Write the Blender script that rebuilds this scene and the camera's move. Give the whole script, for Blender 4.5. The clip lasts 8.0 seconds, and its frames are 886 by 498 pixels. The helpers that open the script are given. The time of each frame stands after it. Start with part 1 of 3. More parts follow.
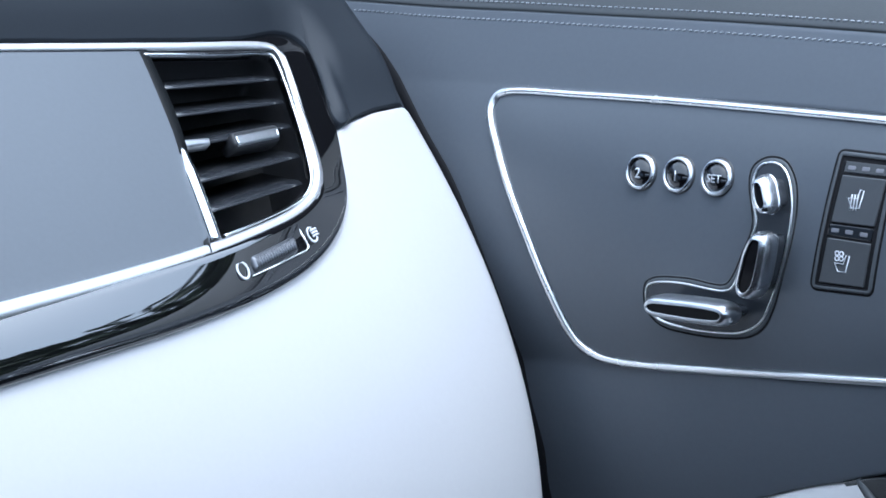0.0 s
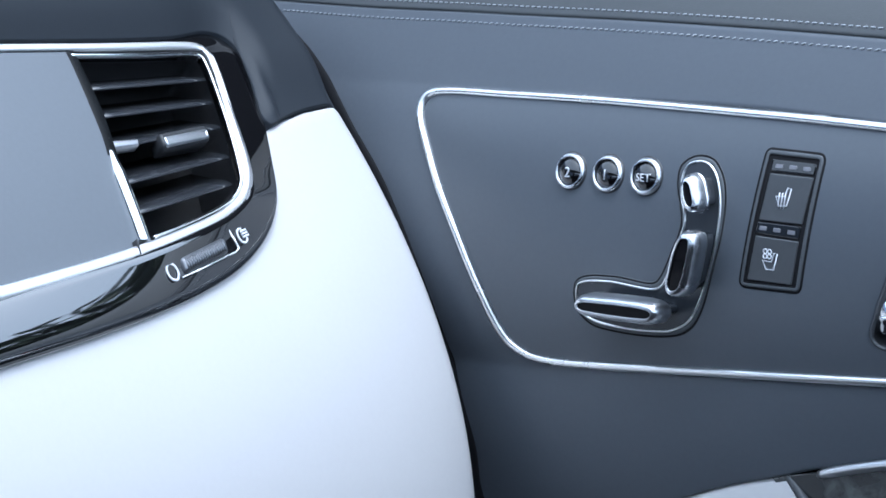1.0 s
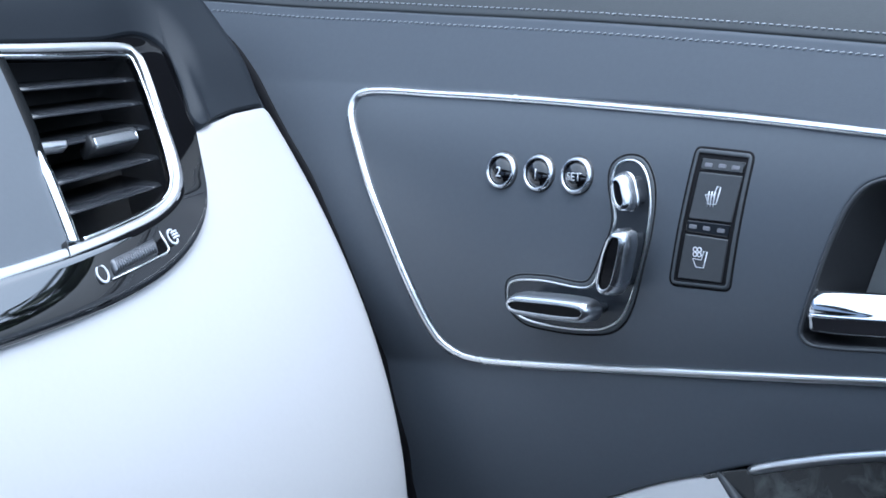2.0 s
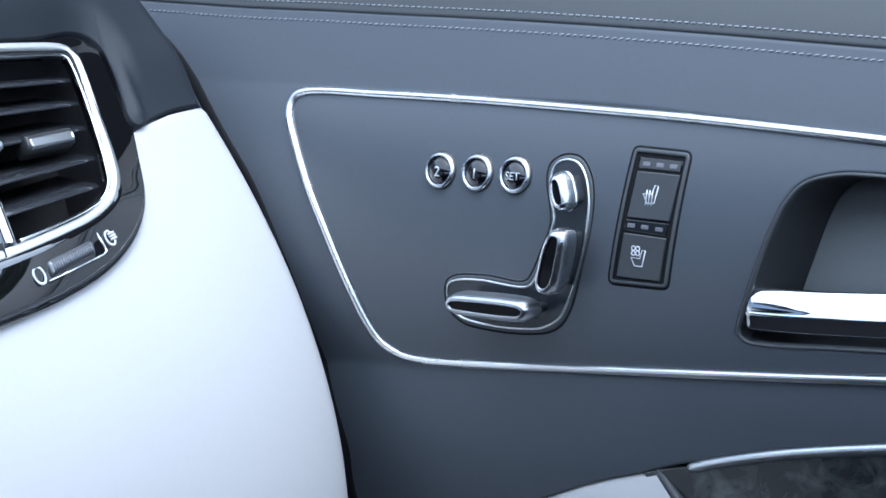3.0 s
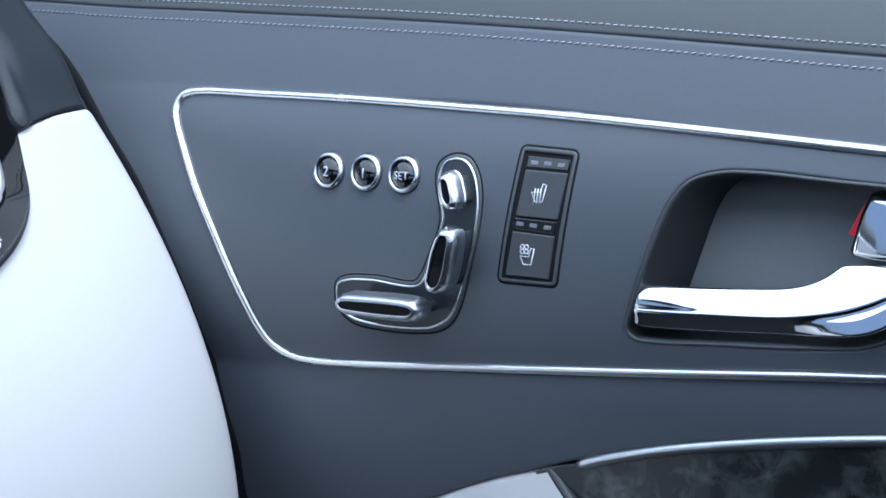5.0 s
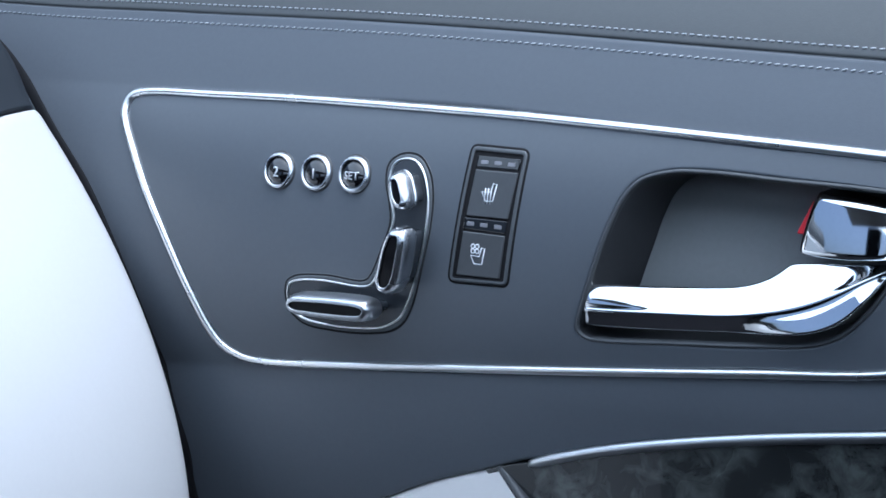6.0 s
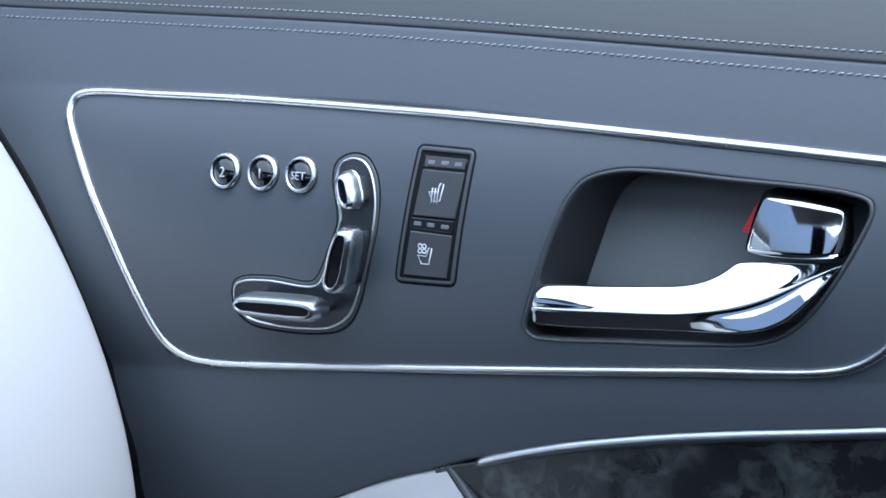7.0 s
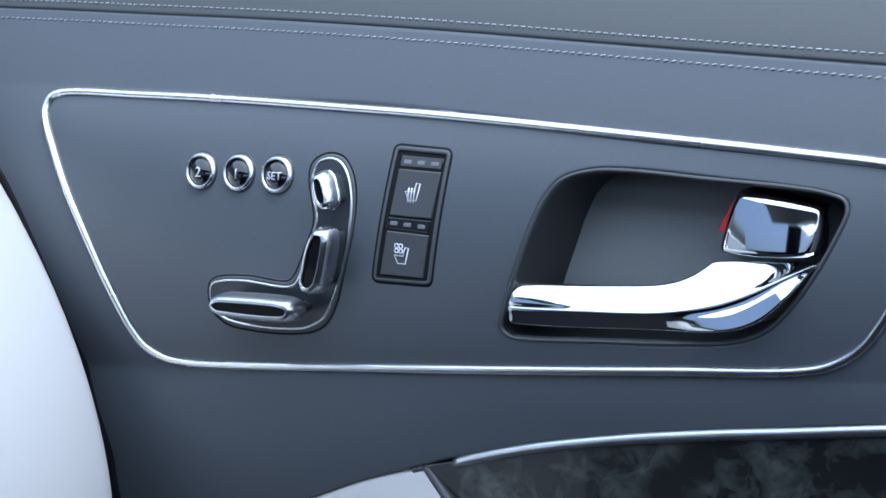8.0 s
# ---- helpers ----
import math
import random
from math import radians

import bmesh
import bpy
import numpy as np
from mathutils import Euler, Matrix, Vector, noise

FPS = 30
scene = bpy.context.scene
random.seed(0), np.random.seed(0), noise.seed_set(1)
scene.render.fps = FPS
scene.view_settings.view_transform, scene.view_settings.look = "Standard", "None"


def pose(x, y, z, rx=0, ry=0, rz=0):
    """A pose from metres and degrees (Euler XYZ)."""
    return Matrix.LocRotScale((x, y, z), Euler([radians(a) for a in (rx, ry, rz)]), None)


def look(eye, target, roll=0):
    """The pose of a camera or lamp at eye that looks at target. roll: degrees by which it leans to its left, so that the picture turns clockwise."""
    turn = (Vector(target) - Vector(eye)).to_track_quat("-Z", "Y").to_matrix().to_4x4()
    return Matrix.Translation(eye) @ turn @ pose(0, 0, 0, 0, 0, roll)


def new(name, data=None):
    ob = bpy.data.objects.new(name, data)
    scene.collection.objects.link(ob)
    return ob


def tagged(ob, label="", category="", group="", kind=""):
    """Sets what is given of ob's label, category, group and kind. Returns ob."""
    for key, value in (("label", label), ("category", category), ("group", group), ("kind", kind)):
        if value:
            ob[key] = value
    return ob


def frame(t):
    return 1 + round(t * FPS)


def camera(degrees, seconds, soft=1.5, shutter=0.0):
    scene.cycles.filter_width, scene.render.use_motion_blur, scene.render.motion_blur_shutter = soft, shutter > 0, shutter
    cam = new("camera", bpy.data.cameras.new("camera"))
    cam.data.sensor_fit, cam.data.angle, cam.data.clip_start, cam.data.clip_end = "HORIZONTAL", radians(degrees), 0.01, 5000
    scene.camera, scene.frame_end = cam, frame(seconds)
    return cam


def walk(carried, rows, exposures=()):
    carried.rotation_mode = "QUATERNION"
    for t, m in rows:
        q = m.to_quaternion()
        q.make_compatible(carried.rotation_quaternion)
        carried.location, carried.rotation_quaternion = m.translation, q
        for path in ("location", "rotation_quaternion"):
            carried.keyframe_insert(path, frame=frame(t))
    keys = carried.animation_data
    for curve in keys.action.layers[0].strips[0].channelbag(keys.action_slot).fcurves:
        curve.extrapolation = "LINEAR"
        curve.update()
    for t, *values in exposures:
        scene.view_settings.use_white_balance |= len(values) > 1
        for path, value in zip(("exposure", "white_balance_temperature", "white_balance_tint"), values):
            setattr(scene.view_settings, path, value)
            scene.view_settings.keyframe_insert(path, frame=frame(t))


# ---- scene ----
# ---- camera: a pan from one standing place, looking down at a steady 8.6 degrees ----
cam = camera(26.73, 8.0, soft=1.6)
EYE = (0.0, 0.0, 1.0)
TURNS = [
    (0.0, 81.384, 0.0, 44.0), (0.5, 81.386, 0.01, 42.936), (1.0, 81.386, 0.03, 41.84), (1.5, 81.382, 0.04, 40.747),
    (3.0, 81.373, 0.035, 37.822), (3.5, 81.37, 0.04, 36.923), (4.0, 81.366, 0.04, 35.964), (4.5, 81.363, 0.035, 35.126),
    (6.0, 81.353, 0.0, 32.859), (6.5, 81.352, 0.0, 31.967), (7.0, 81.349, -0.02, 31.219), (7.5, 81.342, -0.03, 30.743),
    (8.0, 81.34, -0.01, 30.486),
]
walk(cam, [(t, pose(*EYE, rx, ry, rz)) for t, rx, ry, rz in TURNS], exposures=[(0.0, 0.32, 5000, 3), (8.0, 0.32, 5000, 3)])

# ---- sky and sun ----
SUN_UP, SUN_ROUND = 78.0, 100.0
world = bpy.data.worlds.new("sky")
scene.world = world
world.use_nodes = True
wn = world.node_tree
sky = wn.nodes.new("ShaderNodeTexSky")
sky.sky_type, sky.sun_disc = "NISHITA", False
sky.sun_elevation, sky.sun_rotation = radians(SUN_UP), radians(SUN_ROUND)
sky.air_density, sky.dust_density, sky.ozone_density = 0.7, 8.0, 0.6
back = wn.nodes["Background"]
wn.links.new(sky.outputs[0], back.inputs[0])
back.inputs[1].default_value = 0.15
sun = new("sun", bpy.data.lights.new("sun", "SUN"))
sun.data.energy, sun.data.angle, sun.data.color = 3.4, radians(140), (1.0, 0.99, 0.97)
se, sr = radians(SUN_UP), radians(SUN_ROUND)
sun.matrix_world = look((0, 0, 3), Vector((0, 0, 3)) - Vector((math.cos(se) * math.sin(sr), math.cos(se) * math.cos(sr), math.sin(se))))


# ---- materials ----
def material(name, colour, rough=0.5, metal=0.0, coat=0.0, spread=0.06, scale=60.0, bump=0.0, bump_scale=1800.0, rough_spread=0.06, spec=0.5):
    """A surface with stains at two sizes, uneven gloss and a fine grain."""
    m = bpy.data.materials.new(name)
    m.use_nodes = True
    n, l = m.node_tree.nodes, m.node_tree.links
    b = n["Principled BSDF"]
    b.inputs["Metallic"].default_value = metal
    b.inputs["Coat Weight"].default_value = coat
    b.inputs["Coat Roughness"].default_value = 0.03
    b.inputs["Specular IOR Level"].default_value = spec
    at = n.new("ShaderNodeTexCoord")
    big, fine = n.new("ShaderNodeTexNoise"), n.new("ShaderNodeTexNoise")
    big.inputs["Scale"].default_value, fine.inputs["Scale"].default_value = scale / 6, scale * 8
    big.inputs["Detail"].default_value = fine.inputs["Detail"].default_value = 4
    for q in (big, fine):
        l.new(at.outputs["Object"], q.inputs["Vector"])
    add = n.new("ShaderNodeMath")
    add.operation = "ADD"
    l.new(big.outputs[0], add.inputs[0])
    l.new(fine.outputs[0], add.inputs[1])
    ramp = n.new("ShaderNodeMapRange")
    ramp.inputs[1].default_value, ramp.inputs[2].default_value = 0.6, 1.4
    ramp.inputs[3].default_value, ramp.inputs[4].default_value = 1 - spread, 1 + spread
    l.new(add.outputs[0], ramp.inputs[0])
    mix = n.new("ShaderNodeVectorMath")
    mix.operation = "SCALE"
    mix.inputs[0].default_value = colour
    l.new(ramp.outputs[0], mix.inputs["Scale"])
    l.new(mix.outputs[0], b.inputs["Base Color"])
    gloss = n.new("ShaderNodeMapRange")
    gloss.inputs[1].default_value, gloss.inputs[2].default_value = 0.3, 0.7
    gloss.inputs[3].default_value, gloss.inputs[4].default_value = max(0.0, rough - rough_spread), min(1.0, rough + rough_spread)
    l.new(big.outputs[0], gloss.inputs[0])
    l.new(gloss.outputs[0], b.inputs["Roughness"])
    if bump:
        grain = n.new("ShaderNodeTexVoronoi")
        grain.inputs["Scale"].default_value = bump_scale
        l.new(at.outputs["Object"], grain.inputs["Vector"])
        bm = n.new("ShaderNodeBump")
        bm.inputs["Strength"].default_value, bm.inputs["Distance"].default_value = bump, 0.0002
        l.new(grain.outputs[0], bm.inputs["Height"])
        l.new(bm.outputs[0], b.inputs["Normal"])
    return m


LEATHER = material("charcoal_leather", (0.1, 0.112, 0.131), 0.5, bump=0.12, spread=0.05)
SMOOTH = material("smooth_charcoal_leather", (0.092, 0.103, 0.12), 0.36, bump=0.06, spread=0.05, spec=0.6)
LEATHER_TOP = material("grey_leather", (0.075, 0.08, 0.084), 0.5, bump=0.14, spread=0.05)
WHITE = material("white_leather", (0.613, 0.603, 0.601), 0.45, bump=0.05, spread=0.015)
CHROME = material("chrome", (0.86, 0.87, 0.88), 0.06, 1.0, spread=0.03, rough_spread=0.03)
SATIN = material("satin_chrome", (0.9, 0.9, 0.9), 0.28, 1.0, spread=0.03)
BRUSHED = material("brushed_metal", (0.72, 0.74, 0.77), 0.36, 1.0, spread=0.04)
KNOB = material("knob_chrome", (0.62, 0.63, 0.655), 0.25, 1.0, spread=0.03)
PIANO = material("piano_black", (0.004, 0.004, 0.005), 0.04, coat=1.0, rough_spread=0.02, spec=0.3)
PIANO.node_tree.nodes["Principled BSDF"].inputs["Coat IOR"].default_value = 2.5
SURROUND = material("satin_black", (0.006, 0.007, 0.008), 0.42, rough_spread=0.05, spec=0.12)
GLOSS = material("gloss_black", (0.004, 0.004, 0.005), 0.05, coat=0.5, rough_spread=0.02)
CAP = material("button_lacquer", (0.004, 0.004, 0.005), 0.05, coat=1.0, rough_spread=0.02)
CAP.node_tree.nodes["Principled BSDF"].inputs["Coat IOR"].default_value = 1.5
INLAY = material("inlay_black", (0.006, 0.006, 0.007), 0.12, rough_spread=0.04, spec=0.12)
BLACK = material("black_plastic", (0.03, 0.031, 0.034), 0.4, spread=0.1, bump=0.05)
SLAT = material("vent_plastic", (0.03, 0.032, 0.037), 0.16, spread=0.08, spec=0.9)
SWITCH = material("switch_plastic", (0.068, 0.072, 0.078), 0.42, spread=0.06)
PANEL = material("satin_panel", (0.125, 0.138, 0.156), 0.42, spread=0.04)
# dull black: strips that stand in for shade in gaps, and the unseen pillar foot
DULL_BLACK = material("rubber", (0.01, 0.01, 0.012), 0.85, spec=0.25)
THREAD = material("thread", (0.4, 0.41, 0.44), 0.7, spread=0.12, scale=400)
PRINT = material("white_print", (0.75, 0.76, 0.8), 0.5, spread=0.03)
DIODE = material("diode_lens", (0.2, 0.2, 0.22), 0.25, spread=0.05)
FRAME_GREY = material("grey_plastic", (0.085, 0.092, 0.1), 0.45, spread=0.05, bump=0.05)
WHEEL = material("ribbed_metal", (0.17, 0.175, 0.19), 0.3, 0.7, spread=0.08)
DULL = material("dull_metal", (0.62, 0.63, 0.65), 0.28, 1.0, spread=0.08)
FRAME_METAL = material("grey_chrome", (0.78, 0.78, 0.79), 0.4, 1.0, spread=0.04)
# darker than the door's leather: the hood's shade is put into this colour
HOOD = material("shaded_hood_leather", (0.026, 0.031, 0.039), 0.55, bump=0.12, spread=0.05, spec=0.3)
# lowered to put the recess shade round the knobs into the colour
BASE = material("dark_satin_plastic", (0.036, 0.04, 0.047), 0.2, spread=0.06)
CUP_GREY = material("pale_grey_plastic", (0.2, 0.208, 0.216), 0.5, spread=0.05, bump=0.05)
RED = material("red_plastic", (0.45, 0.01, 0.02), 0.35)
CLOTH = material("roof_cloth", (0.4, 0.4, 0.4), 0.9, spread=0.06)
CARPET = material("carpet", (0.01, 0.01, 0.012), 0.95, spec=0.05, spread=0.2, bump=0.5, bump_scale=900)
LEAF = material("leaf", (0.045, 0.07, 0.03), 0.6, spread=0.3, scale=6)
ASPHALT = material("asphalt", (0.05, 0.05, 0.05), 0.9, spread=0.25, scale=20, bump=0.6, bump_scale=300)


def burl():
    """Dark lacquered burl veneer: clouded figure under a clear coat."""
    m = material("dark_burl", (0.02, 0.02, 0.02), 0.25, coat=0.8)
    n, l = m.node_tree.nodes, m.node_tree.links
    at = n.new("ShaderNodeTexCoord")
    warp, cloud = n.new("ShaderNodeTexNoise"), n.new("ShaderNodeTexNoise")
    warp.inputs["Scale"].default_value, warp.inputs["Detail"].default_value = 45, 3
    cloud.inputs["Scale"].default_value, cloud.inputs["Detail"].default_value, cloud.inputs["Roughness"].default_value = 95, 8, 0.68
    cloud.inputs["Distortion"].default_value = 0.7
    l.new(at.outputs["Object"], warp.inputs["Vector"])
    l.new(at.outputs["Object"], cloud.inputs["Vector"])
    mul = n.new("ShaderNodeMath")
    mul.operation = "MULTIPLY"
    l.new(warp.outputs[0], mul.inputs[0])
    l.new(cloud.outputs[0], mul.inputs[1])
    ramp = n.new("ShaderNodeValToRGB")
    ramp.color_ramp.elements[0].position, ramp.color_ramp.elements[0].color = 0.2, (0.014, 0.016, 0.017, 1)
    ramp.color_ramp.elements[1].position, ramp.color_ramp.elements[1].color = 0.37, (0.082, 0.09, 0.086, 1)
    l.new(mul.outputs[0], ramp.inputs[0])
    l.new(ramp.outputs[0], n["Principled BSDF"].inputs["Base Color"])
    return m


BURL = burl()

# ---- the two surfaces that all else lies on, in millimetres ----
# door: u rearward, v up, w out of the door into the cabin; dashboard: p away from the door, v up, n out of its face
U0, D, V0 = -0.474, 0.609, 0.916


def bow(v):
    """How far the door's face falls back above and below its middle, beyond the barrel of the insert."""
    c = max(-84.0, min(34.0, v))
    if v < -38:
        return 0.002 * (c + 38) ** 2 + 4.6 * (1 - math.exp((v - c) / 25))
    return 0.0016 * (c + 38) ** 2 + 0.0032 * (c + 38) * (v - c)


def door_pt(u, v, w):
    k = 1 + bow(v) / (609 - w)
    return Vector((U0 + (474 + (u - 474) * k) * 0.001, D - (609 - (609 - w) * k) * 0.001, V0 + (84 + (v - 84) * k) * 0.001))


def profile(v):
    """The dashboard's side view: how far rearward its face stands at the height v."""
    c = max(-182.0, min(75.0, v))
    x = ((1.035e-6 * c - 2.191e-3) * c - 0.7984) * c - 110.3
    return x - 1.11 * (v - c) if v > 75 else x - 0.1 * (c - v)


def dash_pt(p, v, n):
    s = (profile(v + 1) - profile(v - 1)) / 2
    k = math.hypot(1, s)
    return Vector((U0 + (profile(v) + n / k) * 0.001, D - p * 0.001, V0 + (v - n * s / k) * 0.001))


def step(x):
    x = max(0.0, min(1.0, x))
    return x * x * (3 - 2 * x)


def soft_plus(x, k=12.0):
    return 0.5 * (x + math.sqrt(x * x + k * k)) - 0.5 * k * math.exp(-abs(x) / k)


def top_line(u):
    return 30 - 0.042 * max(0.0, u - 10)


def low_line(u):
    return -83.2 + 0.0955 * (u + 13)


def insert_w(u, v):
    """The gently barrelled face of the insert."""
    return -0.0022 * (v + 38) ** 2


def level(v0):
    """A flat base that touches the insert at the height v0."""
    return lambda u, v: insert_w(0, v0) - 0.0044 * (v0 + 38) * (v - v0)


def card_w(u, v):
    """The padded door round the insert: leaning back above it, swelling out below it."""
    a, b = max(0.0, soft_plus(v - top_line(u) - 2)), max(0.0, soft_plus(low_line(u) - 2 - v))
    return insert_w(u, v - a + b) - 0.17 * a - 0.0015 * a * a + 0.1 * b - 0.0042 * b * b


# ---- mesh tools ----
def spline(pts, count, closed=True):
    """A smooth line through pts, in count even steps."""
    pts = [np.array(q, float) for q in pts]
    n = len(pts)
    dense = []
    for i in range(n if closed else n - 1):
        if closed:
            a, b, c, d = pts[i - 1], pts[i], pts[(i + 1) % n], pts[(i + 2) % n]
        else:
            b, c = pts[i], pts[i + 1]
            a = pts[i - 1] if i else 2 * b - c
            d = pts[i + 2] if i + 2 < n else 2 * c - b
        t0 = 0.0
        t1 = t0 + max(1e-6, np.linalg.norm(b - a)) ** 0.5
        t2 = t1 + max(1e-6, np.linalg.norm(c - b)) ** 0.5
        t3 = t2 + max(1e-6, np.linalg.norm(d - c)) ** 0.5
        for k in range(24):
            t = t1 + (t2 - t1) * k / 24
            a1 = (t1 - t) / (t1 - t0) * a + (t - t0) / (t1 - t0) * b
            a2 = (t2 - t) / (t2 - t1) * b + (t - t1) / (t2 - t1) * c
            a3 = (t3 - t) / (t3 - t2) * c + (t - t2) / (t3 - t2) * d
            b1 = (t2 - t) / (t2 - t0) * a1 + (t - t0) / (t2 - t0) * a2
            b2 = (t3 - t) / (t3 - t1) * a2 + (t - t1) / (t3 - t1) * a3
            dense.append((t2 - t) / (t2 - t1) * b1 + (t - t1) / (t2 - t1) * b2)
    dense.append(dense[0] if closed else pts[-1])
    dense = np.array(dense)
    run = np.concatenate([[0], np.cumsum(np.linalg.norm(np.diff(dense, axis=0), axis=1))])
    at = np.linspace(0, run[-1], count + 1)[:-1] if closed else np.linspace(0, run[-1], count)
    return np.stack([np.interp(at, run, dense[:, k]) for k in range(dense.shape[1])], 1)


def rounded(corners, r, steps=6):
    """A polygon with its corners rounded by the radius r."""
    out, n = [], len(corners)
    cs = [np.array(c, float) for c in corners]
    for i in range(n):
        a, b, c = cs[i - 1], cs[i], cs[(i + 1) % n]
        p, q = (a - b) / np.linalg.norm(a - b), (c - b) / np.linalg.norm(c - b)
        half = math.acos(max(-1, min(1, float(p @ q)))) / 2
        d = min(r / math.tan(half), 0.45 * np.linalg.norm(a - b), 0.45 * np.linalg.norm(c - b))
        for k in range(steps + 1):
            t = k / steps
            out.append((1 - t) ** 2 * (b + p * d) + 2 * t * (1 - t) * b + t * t * (b + q * d))
    fine = []
    for a, b in zip(out, out[1:] + out[:1]):
        parts = max(1, math.ceil(float(np.linalg.norm(b - a)) / 2.0))
        fine += [a + (b - a) * k / parts for k in range(parts)]
    return np.array(fine)


def normals2(path, closed=True):
    """Unit normals of a flat line, to the right of its way."""
    if closed:
        t = np.roll(path, -1, 0) - np.roll(path, 1, 0)
    else:
        t = np.gradient(path, axis=0)
    t = t / np.maximum(1e-9, np.linalg.norm(t, axis=1))[:, None]
    return np.stack([t[:, 1], -t[:, 0]], 1)


def inset(path, d):
    """A closed outline drawn in by d."""
    area = 0.5 * np.sum(path[:, 0] * np.roll(path[:, 1], -1) - np.roll(path[:, 0], -1) * path[:, 1])
    return path - normals2(path) * d * (1 if area > 0 else -1)


def polar(path, centre, count):
    """A closed outline as seen from centre, at count even angles."""
    d = path - np.array(centre)
    ang = np.unwrap(np.arctan2(d[:, 1], d[:, 0]))
    if ang[-1] < ang[0]:
        ang, path = ang[::-1], path[::-1]
    ang, path = np.append(ang, ang[0] + 2 * np.pi), np.vstack([path, path[:1]])
    keep = np.concatenate([[True], np.diff(np.maximum.accumulate(ang)) > 1e-9])
    ang, path = ang[keep], path[keep]
    at = ang[0] + (np.linspace(0, 2 * np.pi, count, endpoint=False) - ang[0]) % (2 * np.pi)
    return np.stack([np.interp(at, ang, path[:, 0]), np.interp(at, ang, path[:, 1])], 1)


def rings(bm, loops, closed=True, cap_first=False, cap_last=False, mat=0):
    """Faces between loops of points that are equally long."""
    vs = [[bm.verts.new(p) for p in loop] for loop in loops]
    n = len(vs[0])
    for a, b in zip(vs, vs[1:]):
        for i in range(n if closed else n - 1):
            j = (i + 1) % n
            f = bm.faces.new((a[i], a[j], b[j], b[i]))
            f.material_index, f.smooth = mat, True
    for flag, loop in ((cap_first, vs[0]), (cap_last, vs[-1])):
        if flag:
            f = bm.faces.new(loop)
            f.material_index, f.smooth = mat, False
    return bm


def plate(bm, outline, steps, at, base, mat=0, cap=True):
    """A rounded slab on a surface: steps of (inset, height) from its foot to its face."""
    loops = []
    for d, h in steps:
        q = inset(outline, d) if d else outline
        loops.append([at(u, v, base(u, v) + h) for u, v in q])
    return rings(bm, loops, cap_last=cap, mat=mat)


def bead(bm, path, section, at, base, closed=True, mat=0, width=None):
    """A moulding along a flat line: section of (sideways, height)."""
    nn = normals2(path, closed)
    loops = []
    for i, (q, m) in enumerate(zip(path, nn)):
        k = width(i / (len(path) - 1)) if width else 1.0
        loops.append([at(*(q + m * a * k), base(*q) + b * (k if width else 1.0)) for a, b in section])
    if closed:
        loops.append(loops[0])
    return rings(bm, loops, cap_first=not closed, cap_last=not closed, mat=mat)


def half_round(w, h, foot=1.5, n=10):
    return [(-w / 2, -foot)] + [(-w / 2 * math.cos(math.pi * k / n), h * math.sin(math.pi * k / n)) for k in range(n + 1)] + [(w / 2, -foot)]


def disc(u, v, r, n=48, ru=None):
    return np.array([(u + (ru or r) * math.cos(2 * math.pi * k / n), v + r * math.sin(2 * math.pi * k / n)) for k in range(n)])


def finish(bm, name):
    bmesh.ops.remove_doubles(bm, verts=bm.verts, dist=1e-7)
    bmesh.ops.triangulate(bm, faces=[f for f in bm.faces if len(f.verts) > 4])
    bmesh.ops.recalc_face_normals(bm, faces=bm.faces)
    me = bpy.data.meshes.new(name)
    bm.to_mesh(me)
    bm.free()
    return me


def part(name, bm, mats, parent=None, label=""):
    """One mesh object under a thing or a part."""
    me = finish(bm, name)
    for m in mats if isinstance(mats, (list, tuple)) else [mats]:
        me.materials.append(m)
    ob = new(name, me)
    ob.parent = parent
    return tagged(ob, label=label)


def thing(name, place, label, category, kind=""):
    ob = new(name)
    ob.location = place
    ob.empty_display_size = 0.05
    bpy.context.view_layer.update()
    return tagged(ob, label=label, category=category, kind=kind)


def box(bm, lo, hi, bevel=0.0, mat=0):
    made = bmesh.ops.create_cube(bm, size=1.0)["verts"]
    for v in made:
        v.co = Vector([l + (c + 0.5) * (h - l) for l, h, c in zip(lo, hi, v.co)])
    if bevel:
        es = list({e for v in made for e in v.link_edges})
        bmesh.ops.bevel(bm, geom=es, offset=bevel, segments=2, affect="EDGES", profile=0.5)
    return bm


def text_part(words, size, u, v, at, base, high, parent, lean=0.0, label=""):
    """Raised letters, laid on a surface."""
    cu = bpy.data.curves.new("lettering", "FONT")
    cu.body, cu.size, cu.align_x, cu.align_y, cu.offset = words, size, "CENTER", "CENTER", -0.01
    tmp = new("lettering", cu)
    bpy.context.view_layer.update()
    me = bpy.data.meshes.new_from_object(tmp.evaluated_get(bpy.context.evaluated_depsgraph_get()))
    bpy.data.objects.remove(tmp)
    bm = bmesh.new()
    bm.from_mesh(me)
    got = bmesh.ops.extrude_face_region(bm, geom=list(bm.faces))["geom"]
    top = {g for g in got if isinstance(g, bmesh.types.BMVert)}
    for q in bm.verts:
        x, y = u + q.co.x + lean * q.co.y, v + q.co.y
        q.co = at(x, y, base(x, y) + (high if q in top else high - 0.25))
    return part("lettering", bm, PRINT, parent, label)


# ================= the door =================
door = thing("car_door", (0, 0, 0), "closed car door trimmed in charcoal leather with a chrome-framed insert", "car door")

